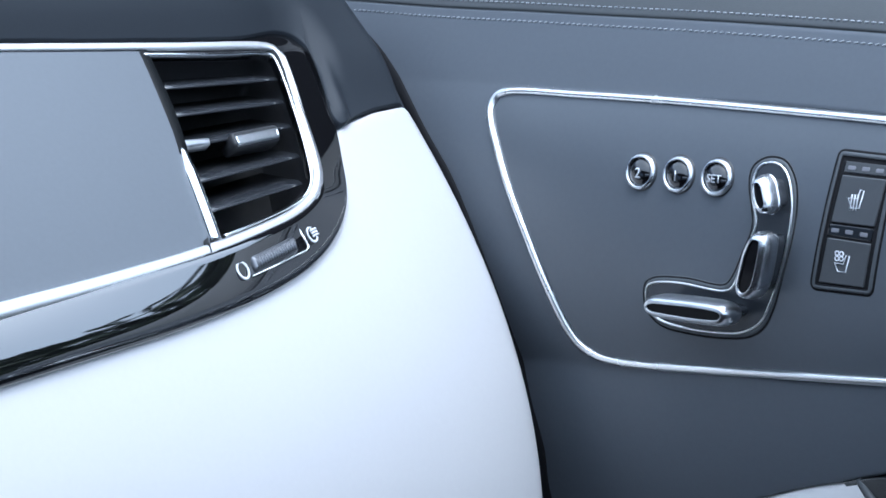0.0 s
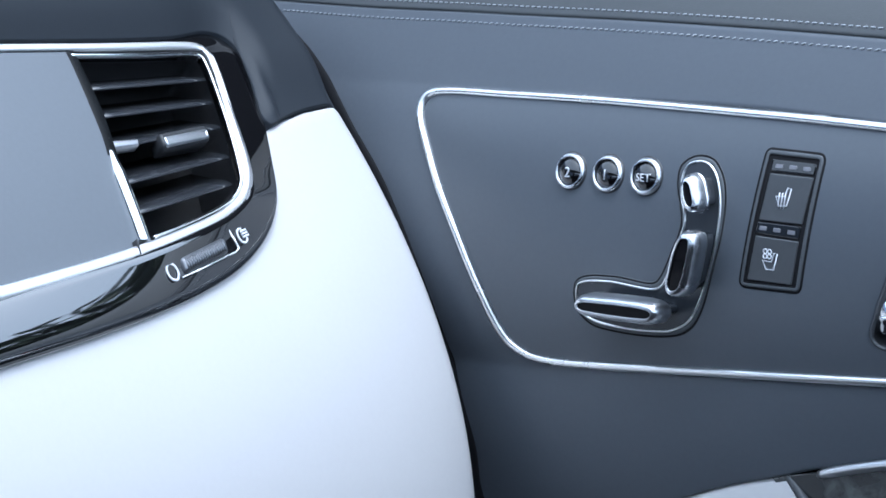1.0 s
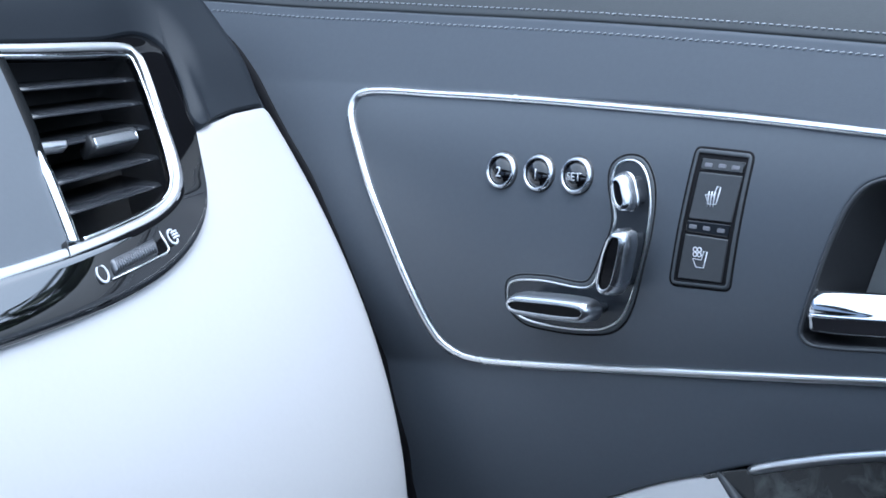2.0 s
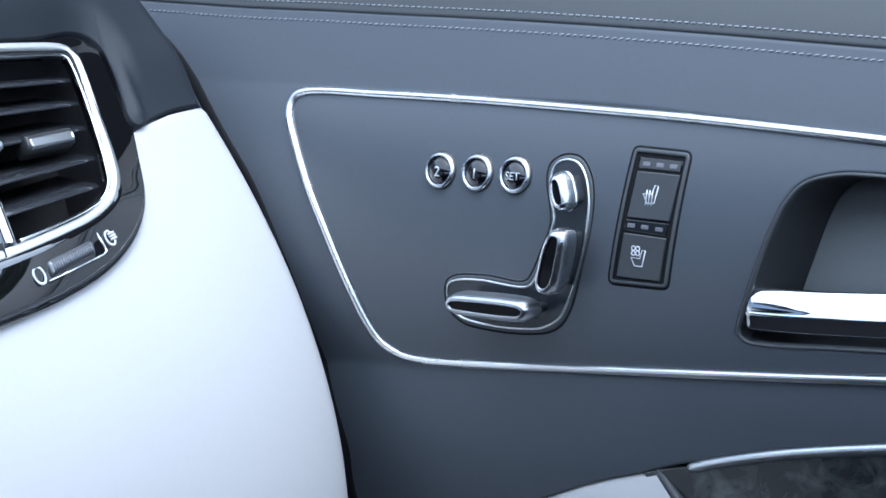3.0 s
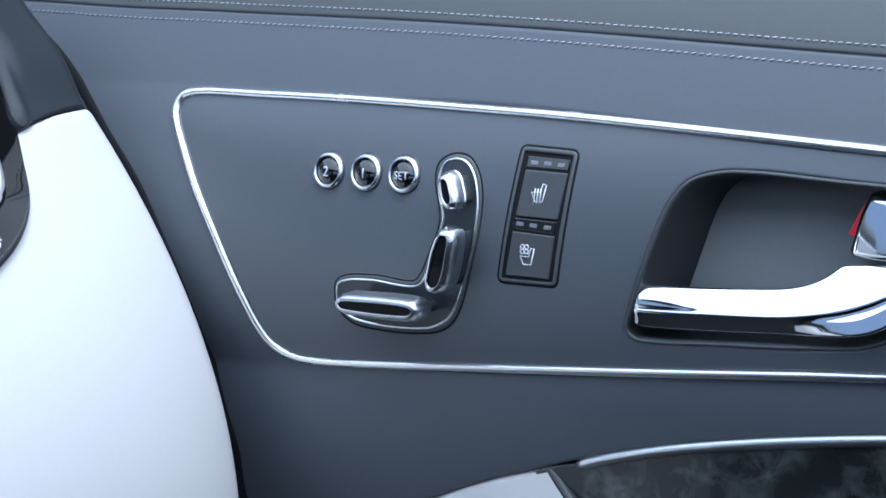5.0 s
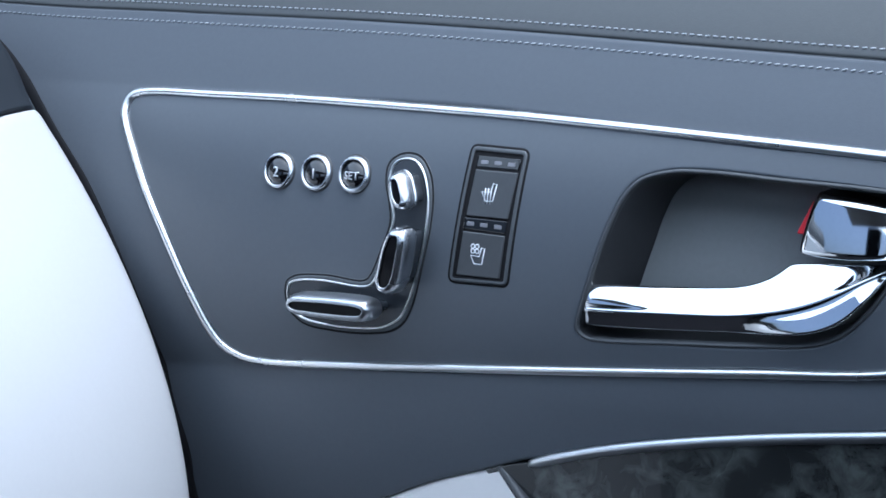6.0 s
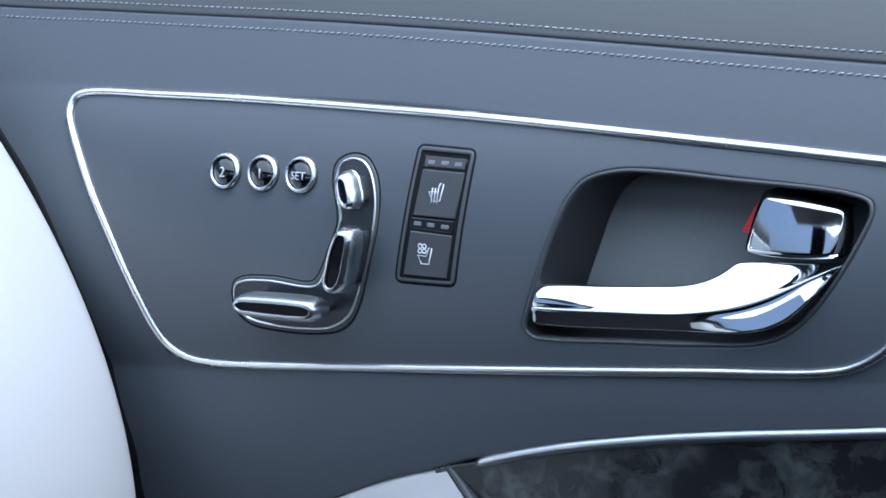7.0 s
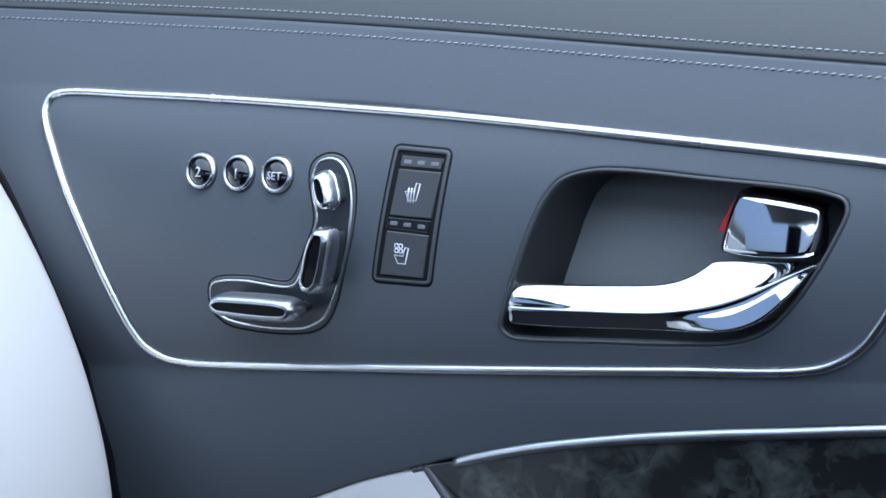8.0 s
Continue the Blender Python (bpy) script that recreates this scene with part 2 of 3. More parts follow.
INSERT = spline([(-83.3, 29), (-89.3, 26.7), (-91.6, 21.6), (-90.1, 15.5), (-84.3, 4.6), (-75.2, -12.2), (-64, -31), (-50.5, -55.5), (-41.3, -71.2), (-35.1, -78),
                 (-25.8, -82.1), (-13.3, -83.1), (13.8, -81.2), (65, -76.1), (143.2, -68.3), (213.2, -60.8), (260, -55.5), (270.2, -52.5), (280.2, -45.8), (288.1, -35),
                 (295.8, -18.1), (302.3, -0.4), (303.9, 9.5), (299.7, 15), (291.5, 17), (251.1, 19.8), (208.5, 22.1), (162.9, 24.4), (110.1, 26.8), (61.5, 28.2), (5.7, 29.4), (-39.9, 29.6)], 720)
CUP = spline([(140.8, -51.9), (142.4, -44), (147.6, -27.4), (152.8, -12.2), (157.8, -1.4), (164.2, 5.6), (176.1, 9.5), (190.2, 10.3), (220.9, 9.1), (252.7, 8),
              (264.8, 6.8), (272, 4.5), (273.1, 0.6), (270.1, -7.9), (263, -21.9), (253.5, -35.6), (245.2, -43.4), (234.9, -47.8), (213.2, -50.6), (179.3, -53.3), (151.3, -55.4), (143.9, -54.9)], 360)
SEAM = spline([(-271.7, 68.8), (-201.5, 67.2), (-130.2, 64.6), (-80.4, 63.7), (-48.9, 62.9), (26.4, 61.2), (102.9, 58.4), (180.2, 54.6), (224.9, 52.4), (278.7, 49.9), (343.6, 46.6)], 200, False)
HEM = spline([(345.1, -62.2), (289.2, -70.6), (257.3, -75.7), (225.5, -80.7), (192.2, -86.7), (157, -94.5), (132.5, -101.5), (115.8, -107), (96, -114.3), (79.5, -119.9), (65.4, -125.6),
              (49.2, -133), (21.1, -146.5), (-28.5, -171.3), (-98, -204), (-177.8, -230.9), (-258.3, -249.2)], 200, False)


def rolled(d, r):
    """How far a rounded edge has sunk, d in from its rim."""
    return r - math.sqrt(max(0.0, r * r - (r - d) ** 2)) if d < r else 0.0


def padded(name, inner, outer, base, parent, mat, label, r_in=2.0, r_out=2.5, gap_in=0.0, gap_out=0.0, count=40):
    """A pad between two outlines that are seen from one centre, with rolled rims."""
    bm, loops = bmesh.new(), []
    ways = outer - inner
    far = np.linalg.norm(ways, axis=1)
    ways = ways / far[:, None]
    first = [(0, 1.0), *((r_in * q, 0) for q in (0.0, 0.06, 0.2, 0.45, 0.75, 1.0))]
    last = [(r_out * q, 0) for q in (1.0, 0.75, 0.45, 0.2, 0.06, 0.0)] + [(0, 1.0)]

    def ring(ds, sink):
        out = []
        for i, q in enumerate(inner):
            d = ds[i] if hasattr(ds, "__len__") else ds
            u, v = q + ways[i] * d
            out.append(door_pt(u, v, base(u, v) - sink - rolled(d - gap_in, r_in) - rolled(far[i] - gap_out - d, r_out)))
        return out

    for d, extra in first:
        loops.append(ring(gap_in + d, extra * 4))
    for k in range(1, count):
        t = k / count
        loops.append(ring(gap_in + r_in + (far - gap_in - gap_out - r_in - r_out) * t, 0))
    for d, extra in last:
        loops.append(ring(far - gap_out - d, extra * 4))
    rings(bm, loops)
    return part(name, bm, mat, parent, label)


centre = (205, -22)
insert_panel = padded("insert_panel", polar(CUP, centre, 720), polar(INSERT, centre, 720), insert_w, door, SMOOTH,
                      "smooth charcoal leather insert panel", r_in=1.6, r_out=1.6, gap_in=0.3, gap_out=1.3)
rim = np.vstack([SEAM, [(345, 0)], HEM, [(-260, -100)]])
centre = (80, -25)
door_card = padded("door_card", polar(INSERT, centre, 720), polar(rim, centre, 720), card_w, door, LEATHER,
                   "padded charcoal leather door card", r_in=1.8, r_out=1.5, gap_in=1.6, gap_out=-0.6, count=60)
bm = bead(bmesh.new(), INSERT, half_round(3.6, 2.0, 3.0, 12), door_pt, insert_w)
part("chrome_moulding", bm, SATIN, door, "bright chrome moulding round the insert")


def seam_v(u):
    return float(np.interp(u, SEAM[:, 0], SEAM[:, 1]))


def pad_w(u, v):
    s = v - seam_v(u)
    return card_w(u, min(v, seam_v(u) + 6)) - 0.34 * max(0.0, s - 6) - 0.004 * max(0.0, s - 6) ** 2


# the upper pad, from the seam to the window sill
bm, loops = bmesh.new(), []
for s in (0.4, 0.4, 0.5, 0.7, 1.1, 1.6, 2.2, 3, 5, 8, 12, 17, 23, 30, 38, 47, 56, 60):
    sink = 4.0 if not loops else rolled(s - 0.4, 1.6)
    loops.append([door_pt(u, v + s, pad_w(u, v + s) - sink) for u, v in SEAM])
loops.append([q + Vector((0, 0.09, -0.004)) for q in loops[-1]])
rings(bm, loops, closed=False)
upper_pad = part("upper_pad", bm, LEATHER_TOP, door, "grey leather pad under the window")
bm = bead(bmesh.new(), SEAM, half_round(1.6, 0.4, 3, 6), door_pt, lambda u, v: card_w(u, v) - 1.2, closed=False)
part("seam_piping", bm, SWITCH, door, "dark piping in the seam")

# handle cup
bm = bmesh.new()
plate(bm, CUP, [(-0.7, -0.6), (-0.7, 0.1), (-0.3, 0.45), (0.1, 0.5), (0.5, 0.3), (0.9, -0.6), (1.2, -2)], door_pt, insert_w, cap=False)
cup_rim = part("cup_rim", bm, SWITCH, door, "dark plastic rim of the handle cup")
BACK = spline([(150.3, -49.9), (154.6, -36), (159.2, -22.1), (163.7, -8.3), (167.8, -0.3), (174.5, 5.2), (194.5, 6.8), (221.2, 6), (252.9, 4.8), (263, 3.8), (268.6, 1.6), (269.2, -1.3), (266.5, -9.2),
               (259.8, -23.1), (250.1, -36), (243.1, -41.4), (234.2, -44.9), (213.2, -47.5), (190.2, -49.5), (172.3, -51.4)], 360)
# shade put into colour: walls facing rearward are black, the back stays pale
wall_top, wall_low = polar(inset(CUP, 0.9), (214, -22), 360), polar(BACK, (214, -22), 360)
bm, loops = bmesh.new(), []
for t, h in ((0.0, -0.5), (0.06, -3), (0.3, -10), (0.65, -19), (0.92, -25), (1.0, -27)):
    loops.append([door_pt(*q, insert_w(*q) + h) for q in wall_top * (1 - t) + wall_low * t])
handle_cup = part("handle_cup", rings(bm, loops), BLACK, door, "deep plastic cup behind the handle, walls coloured black as shade")
bm, loops = bmesh.new(), []
for k in (1.0, 0.97, 0.9, 0.75, 0.5, 0.25, 0.03):
    loops.append([door_pt(*q, insert_w(*q) - 26 + 1.2 * (k - 1) ) for q in np.array([214, -22]) + (wall_low - (214, -22)) * k])
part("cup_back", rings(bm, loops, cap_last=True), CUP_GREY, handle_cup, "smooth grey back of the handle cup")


# ---- the inner door handle ----
handle = part("door_handle", bmesh.new(), CHROME, door, "curved chrome inner door handle")


def handle_mesh():
    """The lever: an upper face that is rounded at its tip and hollow towards the lock, a bright rounded ridge and a front face that twists upward."""
    tops = [(143.6, -36.2), (146.2, -34.6), (152, -34.0), (173.8, -33.1), (196.6, -31.5), (204.9, -30.2), (211.4, -28.2), (216.4, -25.7), (220.0, -23.2), (223.3, -20.9), (231.6, -19.8), (262.1, -17.7)]
    lows = [(141.6, -48.6), (144.2, -50.0), (153.7, -50.2), (170.3, -49.4), (189.4, -48.1), (204.5, -46.9), (220.5, -45.3), (232.8, -43.6), (240.1, -41.5), (247.4, -37.4), (256.5, -28.0), (264.2, -17.9)]
    ridges = [(142.6, -42.9), (146.4, -43.2), (159.4, -42.8), (177.7, -41.7), (191.8, -40.9), (205.2, -39.7), (217.2, -37.7), (227.1, -35.4), (236.3, -31.9), (244.5, -27.8), (253.5, -22.9), (263.4, -17.8)]
    n = 84
    a, b, c = (spline(q, n, False) for q in (tops, ridges, lows))
    bm, loops = bmesh.new(), []
    for i in range(n):
        t, r, l, x = a[i], b[i], c[i], i / (n - 1)
        tip = 1 - math.sqrt(max(0.0, 1 - (1 - min(1.0, x / 0.025)) ** 2))
        twist = step((x - 0.42) / 0.3) * min(1.0, (1 - x) / 0.12)
        hollow, wt, wr = step((x - 0.02) / 0.42), -2.4 - 3.6 * step((x - 0.02) / 0.42) - 4 * tip, 1.8 - 7 * tip
        wl = -0.4 + 6.0 * twist - 6 * tip
        row = [(t + (0, -2.5), -16), (t + (0, -0.6), wt - 1.6), (t + (0, -0.1), wt - 0.6)]
        for k in range(9):
            q = 0.03 + 0.82 * k / 8
            rise = (1 - hollow) * (2 * q - q * q) + hollow * (q - 0.1 * math.sin(math.pi * q))
            row.append((t * (1 - q) + r * q, wt + (wr - wt) * rise))
        row += [(t * (1 - q) + r * q, wr + d - (1 - hollow * 0.7) * 0.1) for q, d in ((0.93, -0.35), (0.98, 0.0))]
        row += [(r * 0.97 + l * 0.03, wr + 0.12), (r * 0.9 + l * 0.1, wr + 0.1), (r * 0.82 + l * 0.18, wr)]
        for k in range(1, 6):
            q = 0.18 + 0.7 * k / 5
            row.append((r * (1 - q) + l * q, wr * (1 - q) + wl * q))
        row += [(r * 0.05 + l * 0.95, wl - 0.3), (l, wl - 1.2), (l + (0, 0.5), wl - 2.6), (l + (0, 3), -16)]
        loops.append([door_pt(q[0], q[1], insert_w(*q) + w) for q, w in row])
    return rings(bm, loops, cap_first=True, cap_last=True)


part("lever", handle_mesh(), CHROME, handle, "polished chrome pull lever")


def lock_mesh():
    """The lock tab: a four-sided chrome key with rolled rims and a face arched from side to side."""
    bl, br, tr, tl = (np.array(q) for q in ((221.8, -18.4), (261.6, -16.8), (264.0, 1.6), (230.0, 5.6)))
    ease = [math.sin(math.pi / 2 * x) for x in np.linspace(-1, 1, 41)]
    grid = []
    for y in ease:
        row = []
        for x in ease:
            a, c = (x * math.sqrt(1 - 0.1 * y * y) + 1) / 2, (y * math.sqrt(1 - 0.1 * x * x) + 1) / 2
            u, v = (bl * (1 - a) + br * a) * (1 - c) + (tl * (1 - a) + tr * a) * c
            rim = 0.8 * rolled(18 * (1 - abs(x)), 4.2) + 0.8 * rolled(10 * (1 - abs(y)), 2.4)
            row.append((u, v, insert_w(u, v) - 2.6 - 0.009 * (u - 249) ** 2 - rim))
        grid.append(row)
    bm = rings(bmesh.new(), [[door_pt(*q) for q in row] for row in grid], closed=False)
    edge = grid[0] + [r[-1] for r in grid[1:]] + grid[-1][-2::-1] + [r[0] for r in grid[-2:0:-1]]
    return rings(bm, [[door_pt(u, v, w - d) for u, v, w in edge] for d in (0, 3, 20)])


part("lock_knob", lock_mesh(), CHROME, handle, "chrome lock tab standing at the end of the handle")
RED_SIDE = rounded([(223.4, -10.4), (228.8, 1.6), (234, 1.6), (228.4, -10.2)], 0.6, 3)
bm = plate(bmesh.new(), RED_SIDE, [(0, -24), (0, -9), (0.3, -8.4)], door_pt, insert_w)
part("lock_mark", bm, RED, handle, "red unlocked mark")


# ---- memory buttons ----
def memory_button(u, v, words, size):
    flat = level(v)
    b = part("memory_button", plate(bmesh.new(), disc(u, v, 8.1), [(0, -0.5), (0, 0.15), (0.25, 0.3), (0.6, 0.3)], door_pt, insert_w), BLACK, door, "round chrome-ringed seat memory button")
    steps = [(0, 0.0), (0, 0.9), (0.25, 1.5), (0.7, 2.0), (1.1, 2.2), (1.5, 2.1), (1.75, 1.6), (1.9, 1.0), (1.95, 0.2)]
    part("ring", plate(bmesh.new(), disc(u, v, 7.6), steps, door_pt, flat, cap=False), KNOB, b, "satin chrome ring")
    bm, loops = bmesh.new(), []
    for r, h in ((5.75, 0.2), (5.75, 0.7), (5.5, 1.0), (4.7, 1.7), (3.6, 2.25), (2.4, 2.6), (1.2, 2.8), (0.4, 2.84)):
        loops.append([door_pt(a, c, flat(a, c) + h) for a, c in disc(u, v, r)])
    part("cap", rings(bm, loops, cap_last=True), CAP, b, "domed gloss black cap")
    text_part(words, size, u, v - 0.6, door_pt, lambda a, c: flat(a, c) + 2.93 - 0.045 * ((a - u) ** 2 + (c - v) ** 2), 0.12, b)


memory_button(-2.3, -0.2, "2", 6.0)
memory_button(17.0, 0.1, "1", 6.0)
memory_button(36.1, 0.4, "SET", 4.6)

# ---- seat switch cluster, drawn like a seat ----
CLUSTER = spline([(2.6, -46.9), (7, -43.6), (23.1, -41.8), (42.8, -42.2), (46.2, -39.1), (51.2, -28.4), (55, -17.8), (53.9, -10.1), (51.6, -1.3), (52.4, 5.5), (56.6, 9), (62, 10.1),
                  (67.5, 8.7), (72.1, 3.2), (74.4, -4.4), (74.3, -17.6), (70.8, -33.7), (65.9, -50.1), (61.4, -57.5), (55.6, -61.6), (44.2, -64.1), (24.3, -64.8), (10.1, -63.1), (3.2, -57.2)], 300)
LINE = spline([(3.4, -51.9), (4.6, -47.1), (8.5, -45.3), (20.1, -44.1), (43.9, -44.5), (47.6, -41.9), (52.3, -28.8), (56.6, -17.7), (56.4, -12.8), (54.4, -7.3), (53.6, 1), (55.7, 6.1), (60.8, 8.1),
               (65.6, 7.1), (69.5, 3), (72.3, -5.6), (72.7, -16), (70, -31.8), (64.6, -47.9), (59.6, -55.9), (51.6, -60.5), (44.5, -61.9), (24.6, -62.7), (10.3, -60.9), (4.8, -57.4)], 300)
bm = plate(bmesh.new(), CLUSTER, [(-0.7, -1.6), (-0.7, 0.0), (-0.3, 0.1), (0.1, -0.3), (0.4, 0.2), (1.0, 0.35), (1.9, 0.35), (2.3, 0.1), (2.4, 0.0), (2.45, -0.6)], door_pt, insert_w, cap=False)
well, rows = inset(CLUSTER, 2.2), []
for v in np.linspace(well[:, 1].min() + 0.05, well[:, 1].max() - 0.05, 150):
    cross = [a[0] + (b[0] - a[0]) * (v - a[1]) / (b[1] - a[1]) for a, b in zip(well, np.roll(well, -1, 0)) if (a[1] - v) * (b[1] - v) < 0]
    rows.append([door_pt(u, v, insert_w(u, v) + 0.22) for u in np.linspace(min(cross), max(cross), 8)])
rings(bm, rows, closed=False, mat=1)
seat_switch = part("seat_switch", bm, [FRAME_GREY, BASE], door, "seat-shaped dark switch base with three chrome knobs")
# no gap is cut here: its shade is this black bead
part("gap_line", bead(bmesh.new(), CLUSTER, half_round(1.1, 0.12, 2.0, 6), door_pt, insert_w), DULL_BLACK, seat_switch, "black bead drawn as the shade in the gap round the switch")
part("outline", bead(bmesh.new(), LINE, half_round(1.0, 0.6, 0.6, 8), door_pt, lambda u, v: insert_w(u, v) + 0.3), SATIN, seat_switch, "thin bright line")


def knob(outline, high, inlay, label):
    """A chrome switch knob: a dark stem, a body with rounded shoulders, a bright ring and a dark inlay in its face."""
    o = spline(outline, 96)
    stem = part("knob", plate(bmesh.new(), o, [(0.2, -0.3), (0.2, 6.0), (0.6, 7.4)], door_pt, insert_w), BASE, seat_switch, label)
    shoulder = [(1.2, 6.6), (-0.8, 6.6), (-1.6, 7.0), (-2.0, 7.8), (-2.05, 9.0), (-2.0, high - 6.5)]
    shoulder += [(-2.0 + 2.5 * (1 - math.cos(a)), high - 6.5 + 6.3 * math.sin(a)) for a in np.linspace(0.15, math.pi / 2, 9)]
    shoulder += [(0.75, high), (0.95, high - 0.1), (inlay, high - 0.5)]
    part("body", plate(bmesh.new(), o, shoulder, door_pt, insert_w, cap=False), KNOB, stem, "satin chrome body with rounded shoulders")
    part("inlay", plate(bmesh.new(), o, [(inlay - 0.1, high - 0.5), (inlay + 0.15, high - 1.0), (inlay + 0.4, high - 1.0), (inlay + 0.7, high - 0.95)], door_pt, insert_w), INLAY, stem, "gloss black inlay")


knob([(15.9, -52.0), (17.2, -50.4), (19.5, -49.6), (27.5, -49.1), (38.7, -48.7), (49.7, -48.8), (52.9, -49.4), (54.5, -50.8), (54.1, -52.7), (52.1, -54.2), (46.6, -54.9), (35.5, -55.2), (24.2, -55.1), (18.6, -54.8), (16.4, -53.6)],
     18.0, 1.1, "long chrome cushion knob")
knob([(68.0, -19.0), (70.1, -19.6), (70.8, -21.7), (70.0, -28.5), (68.0, -37.2), (65.9, -40.8), (63.3, -42.1), (60.9, -41.5), (59.9, -38.7), (60.9, -33.5), (62.8, -25.7), (64.9, -20.9), (66.4, -19.3)], 17.0, 1.1, "tall chrome backrest knob")
knob([(63.8, 1.8), (65.5, 2.6), (67.5, 1.3), (69.1, -2.3), (70.2, -5.6), (70.0, -7.9), (68.4, -8.9), (66.5, -8.3), (64.7, -5.7), (63.5, -1.8), (63.2, 0.4)], 15.5, 1.0, "small chrome headrest knob")

# ---- heating and ventilation switch ----
OUT = rounded([(83.2, -38.9), (90.7, 14.9), (116.4, 14.1), (110.2, -38.5)], 3.0)
# shallow black floor: the shade between frame and rockers is put into its colour
bm = plate(bmesh.new(), OUT, [(-0.6, -0.9), (-0.6, 0.16), (0.3, 0.16), (0.5, 0.1)], door_pt, insert_w, cap=False)
rows = []
for t in np.linspace(0.025, 0.975, 40):
    lo, hi = np.array([83.2, -38.9]) * (1 - t) + np.array([90.7, 14.9]) * t, np.array([110.2, -38.5]) * (1 - t) + np.array([116.4, 14.1]) * t
    rows.append([door_pt(u, v, insert_w(u, v) + 0.2) for u, v in (lo * (1 - k) + hi * k for k in np.linspace(0.04, 0.96, 8))])
rings(bm, rows, closed=False)
heater = part("heater_switch", bm, DULL_BLACK, door,
              "dark slanted seat heating and ventilation switch")
bm = plate(bmesh.new(), OUT, [(0.3, -1.2), (0.3, 0.15), (0.4, 0.45), (0.7, 0.65), (1.5, 0.65), (1.8, 0.5), (1.95, 0.1), (2.0, -4.6)], door_pt, insert_w, cap=False)
part("switch_frame", bm, FRAME_GREY, heater, "grey plastic frame")
# ring that blackens the frame's inner wall as if in shade
bm = plate(bmesh.new(), OUT, [(1.75, 0.45), (1.75, 0.6), (2.15, 0.55), (2.3, 0.3), (2.35, 0.05)], door_pt, insert_w, cap=False)
part("rocker_gap_shade", bm, DULL_BLACK, heater, "black ring for the shade in the gap round the rockers")


def quad_plate(name, corners, steps, mat, r=0.5, label=""):
    return part(name, plate(bmesh.new(), rounded(corners, r, 4), steps, door_pt, level(sum(c[1] for c in corners) / 4)), mat, heater, label)


KEY = [(0, -1.0), (0, 0.3), (0.12, 0.6), (0.4, 0.75)]
quad_plate("rocker", [(90.9, -12.3), (93.6, 5.7), (112.6, 5.3), (109.7, -12.5)], KEY, SWITCH, label="dark grey rocker with a seat heating sign")
quad_plate("rocker", [(87.2, -35.8), (89.9, -18.4), (108.9, -19.0), (106.8, -35.8)], KEY, SWITCH, label="dark grey rocker with a seat fan sign")
STRIP = [(0, -1.0), (0, 0.25), (0.2, 0.4), (0.6, 0.42)]
quad_plate("lamp_strip", [(93.3, 6.5), (93.7, 11.1), (113.3, 10.5), (112.7, 6.1)], STRIP, GLOSS)
quad_plate("lamp_strip", [(89.3, -17.5), (90.1, -13), (109.5, -13.3), (108.9, -18.3)], STRIP, GLOSS)
for lu, lv in ((97.1, 8.6), (103.2, 8.5), (109.2, 8.3), (92.9, -15.3), (99, -15.5), (105.4, -15.8)):
    quad_plate("diode", [(lu - 1.8, lv - 0.8), (lu - 1.6, lv + 0.8), (lu + 1.8, lv + 0.7), (lu + 1.6, lv - 0.9)], [(0, 0.3), (0, 0.5), (0.2, 0.62)], DIODE, 0.5)


def sign(strokes, u, v, width=0.5):
    """A printed sign of thin raised strokes."""
    bm = bmesh.new()
    for pts, shut in strokes:
        path = np.array([(u + x, v + y) for x, y in pts])
        bead(bm, path, [(-width / 2, 0.3), (-width / 2, 0.9), (width / 2, 0.9), (width / 2, 0.3)], door_pt, insert_w, closed=shut)
    return part("sign", bm, PRINT, heater, "white printed seat sign")


sign([([(-3.4, 0.6), (-1.7, -3.0), (1.7, -2.8), (3.0, 3.8), (1.5, 4.0), (0.5, 0.7)], True)] + [([(x - 0.2, -3.9), (x, 0.0), (x + 0.2, 2.1)], False) for x in (-2.0, -0.7, 0.6)], 100.8, -3.3)
petal = lambda x, y: ([(x + 0.85 * math.cos(k * math.pi / 6), y + 0.85 * math.sin(k * math.pi / 6)) for k in range(12)], True)
sign([([(-3.4, -0.8), (-1.8, -4.0), (1.7, -4.0), (2.9, 2.3), (1.5, 2.4), (0.5, -1.0)], True)] + [petal(-1.5 + a, 1.9 + b) for a in (-0.95, 0.95) for b in (-0.95, 0.95)], 97.2, -26.8)

# ---- below the card: chrome strip, burl trim, white lower panel ----
HEM_R = [(340.1, -63.2), (289.2, -70.6), (257.3, -75.7), (225.5, -80.7), (192.2, -86.7), (157, -94.5), (132.5, -101.5), (117.1, -106.7)]


def shelf_w(u, v):
    """The armrest's face: it comes out towards the cabin below the hem."""
    hem = float(np.interp(u, HEM[::-1, 0], HEM[::-1, 1]))
    return card_w(u, hem) - 1.2 + 0.08 * max(0.0, hem - v)


strip = spline([(u + 0.6, v - 2.2) for u, v in HEM_R], 90, False)
bm = bead(bmesh.new(), strip, [(-2.1, -2), (-2.1, 0.2), (-1.5, 1.3), (-0.6, 1.9), (0.4, 1.9), (1.3, 1.2), (2.1, 0.0), (2.1, -2)], door_pt, lambda u, v: card_w(u, v + 2) - 0.6, closed=False,
          width=lambda t: 1.15 if t < 0.975 else 1.15 - 0.5 * ((t - 0.975) / 0.025) ** 2)
part("armrest_strip", bm, BRUSHED, door, "curved satin chrome strip over the armrest trim")
bm, loops = bmesh.new(), []
burl_top = spline([(340, -66)] + [(u, v - 3.6) for u, v in HEM_R[1:-1]] + [(117, -108.4), (106, -111.4), (96.5, -114.6)], 110, False)
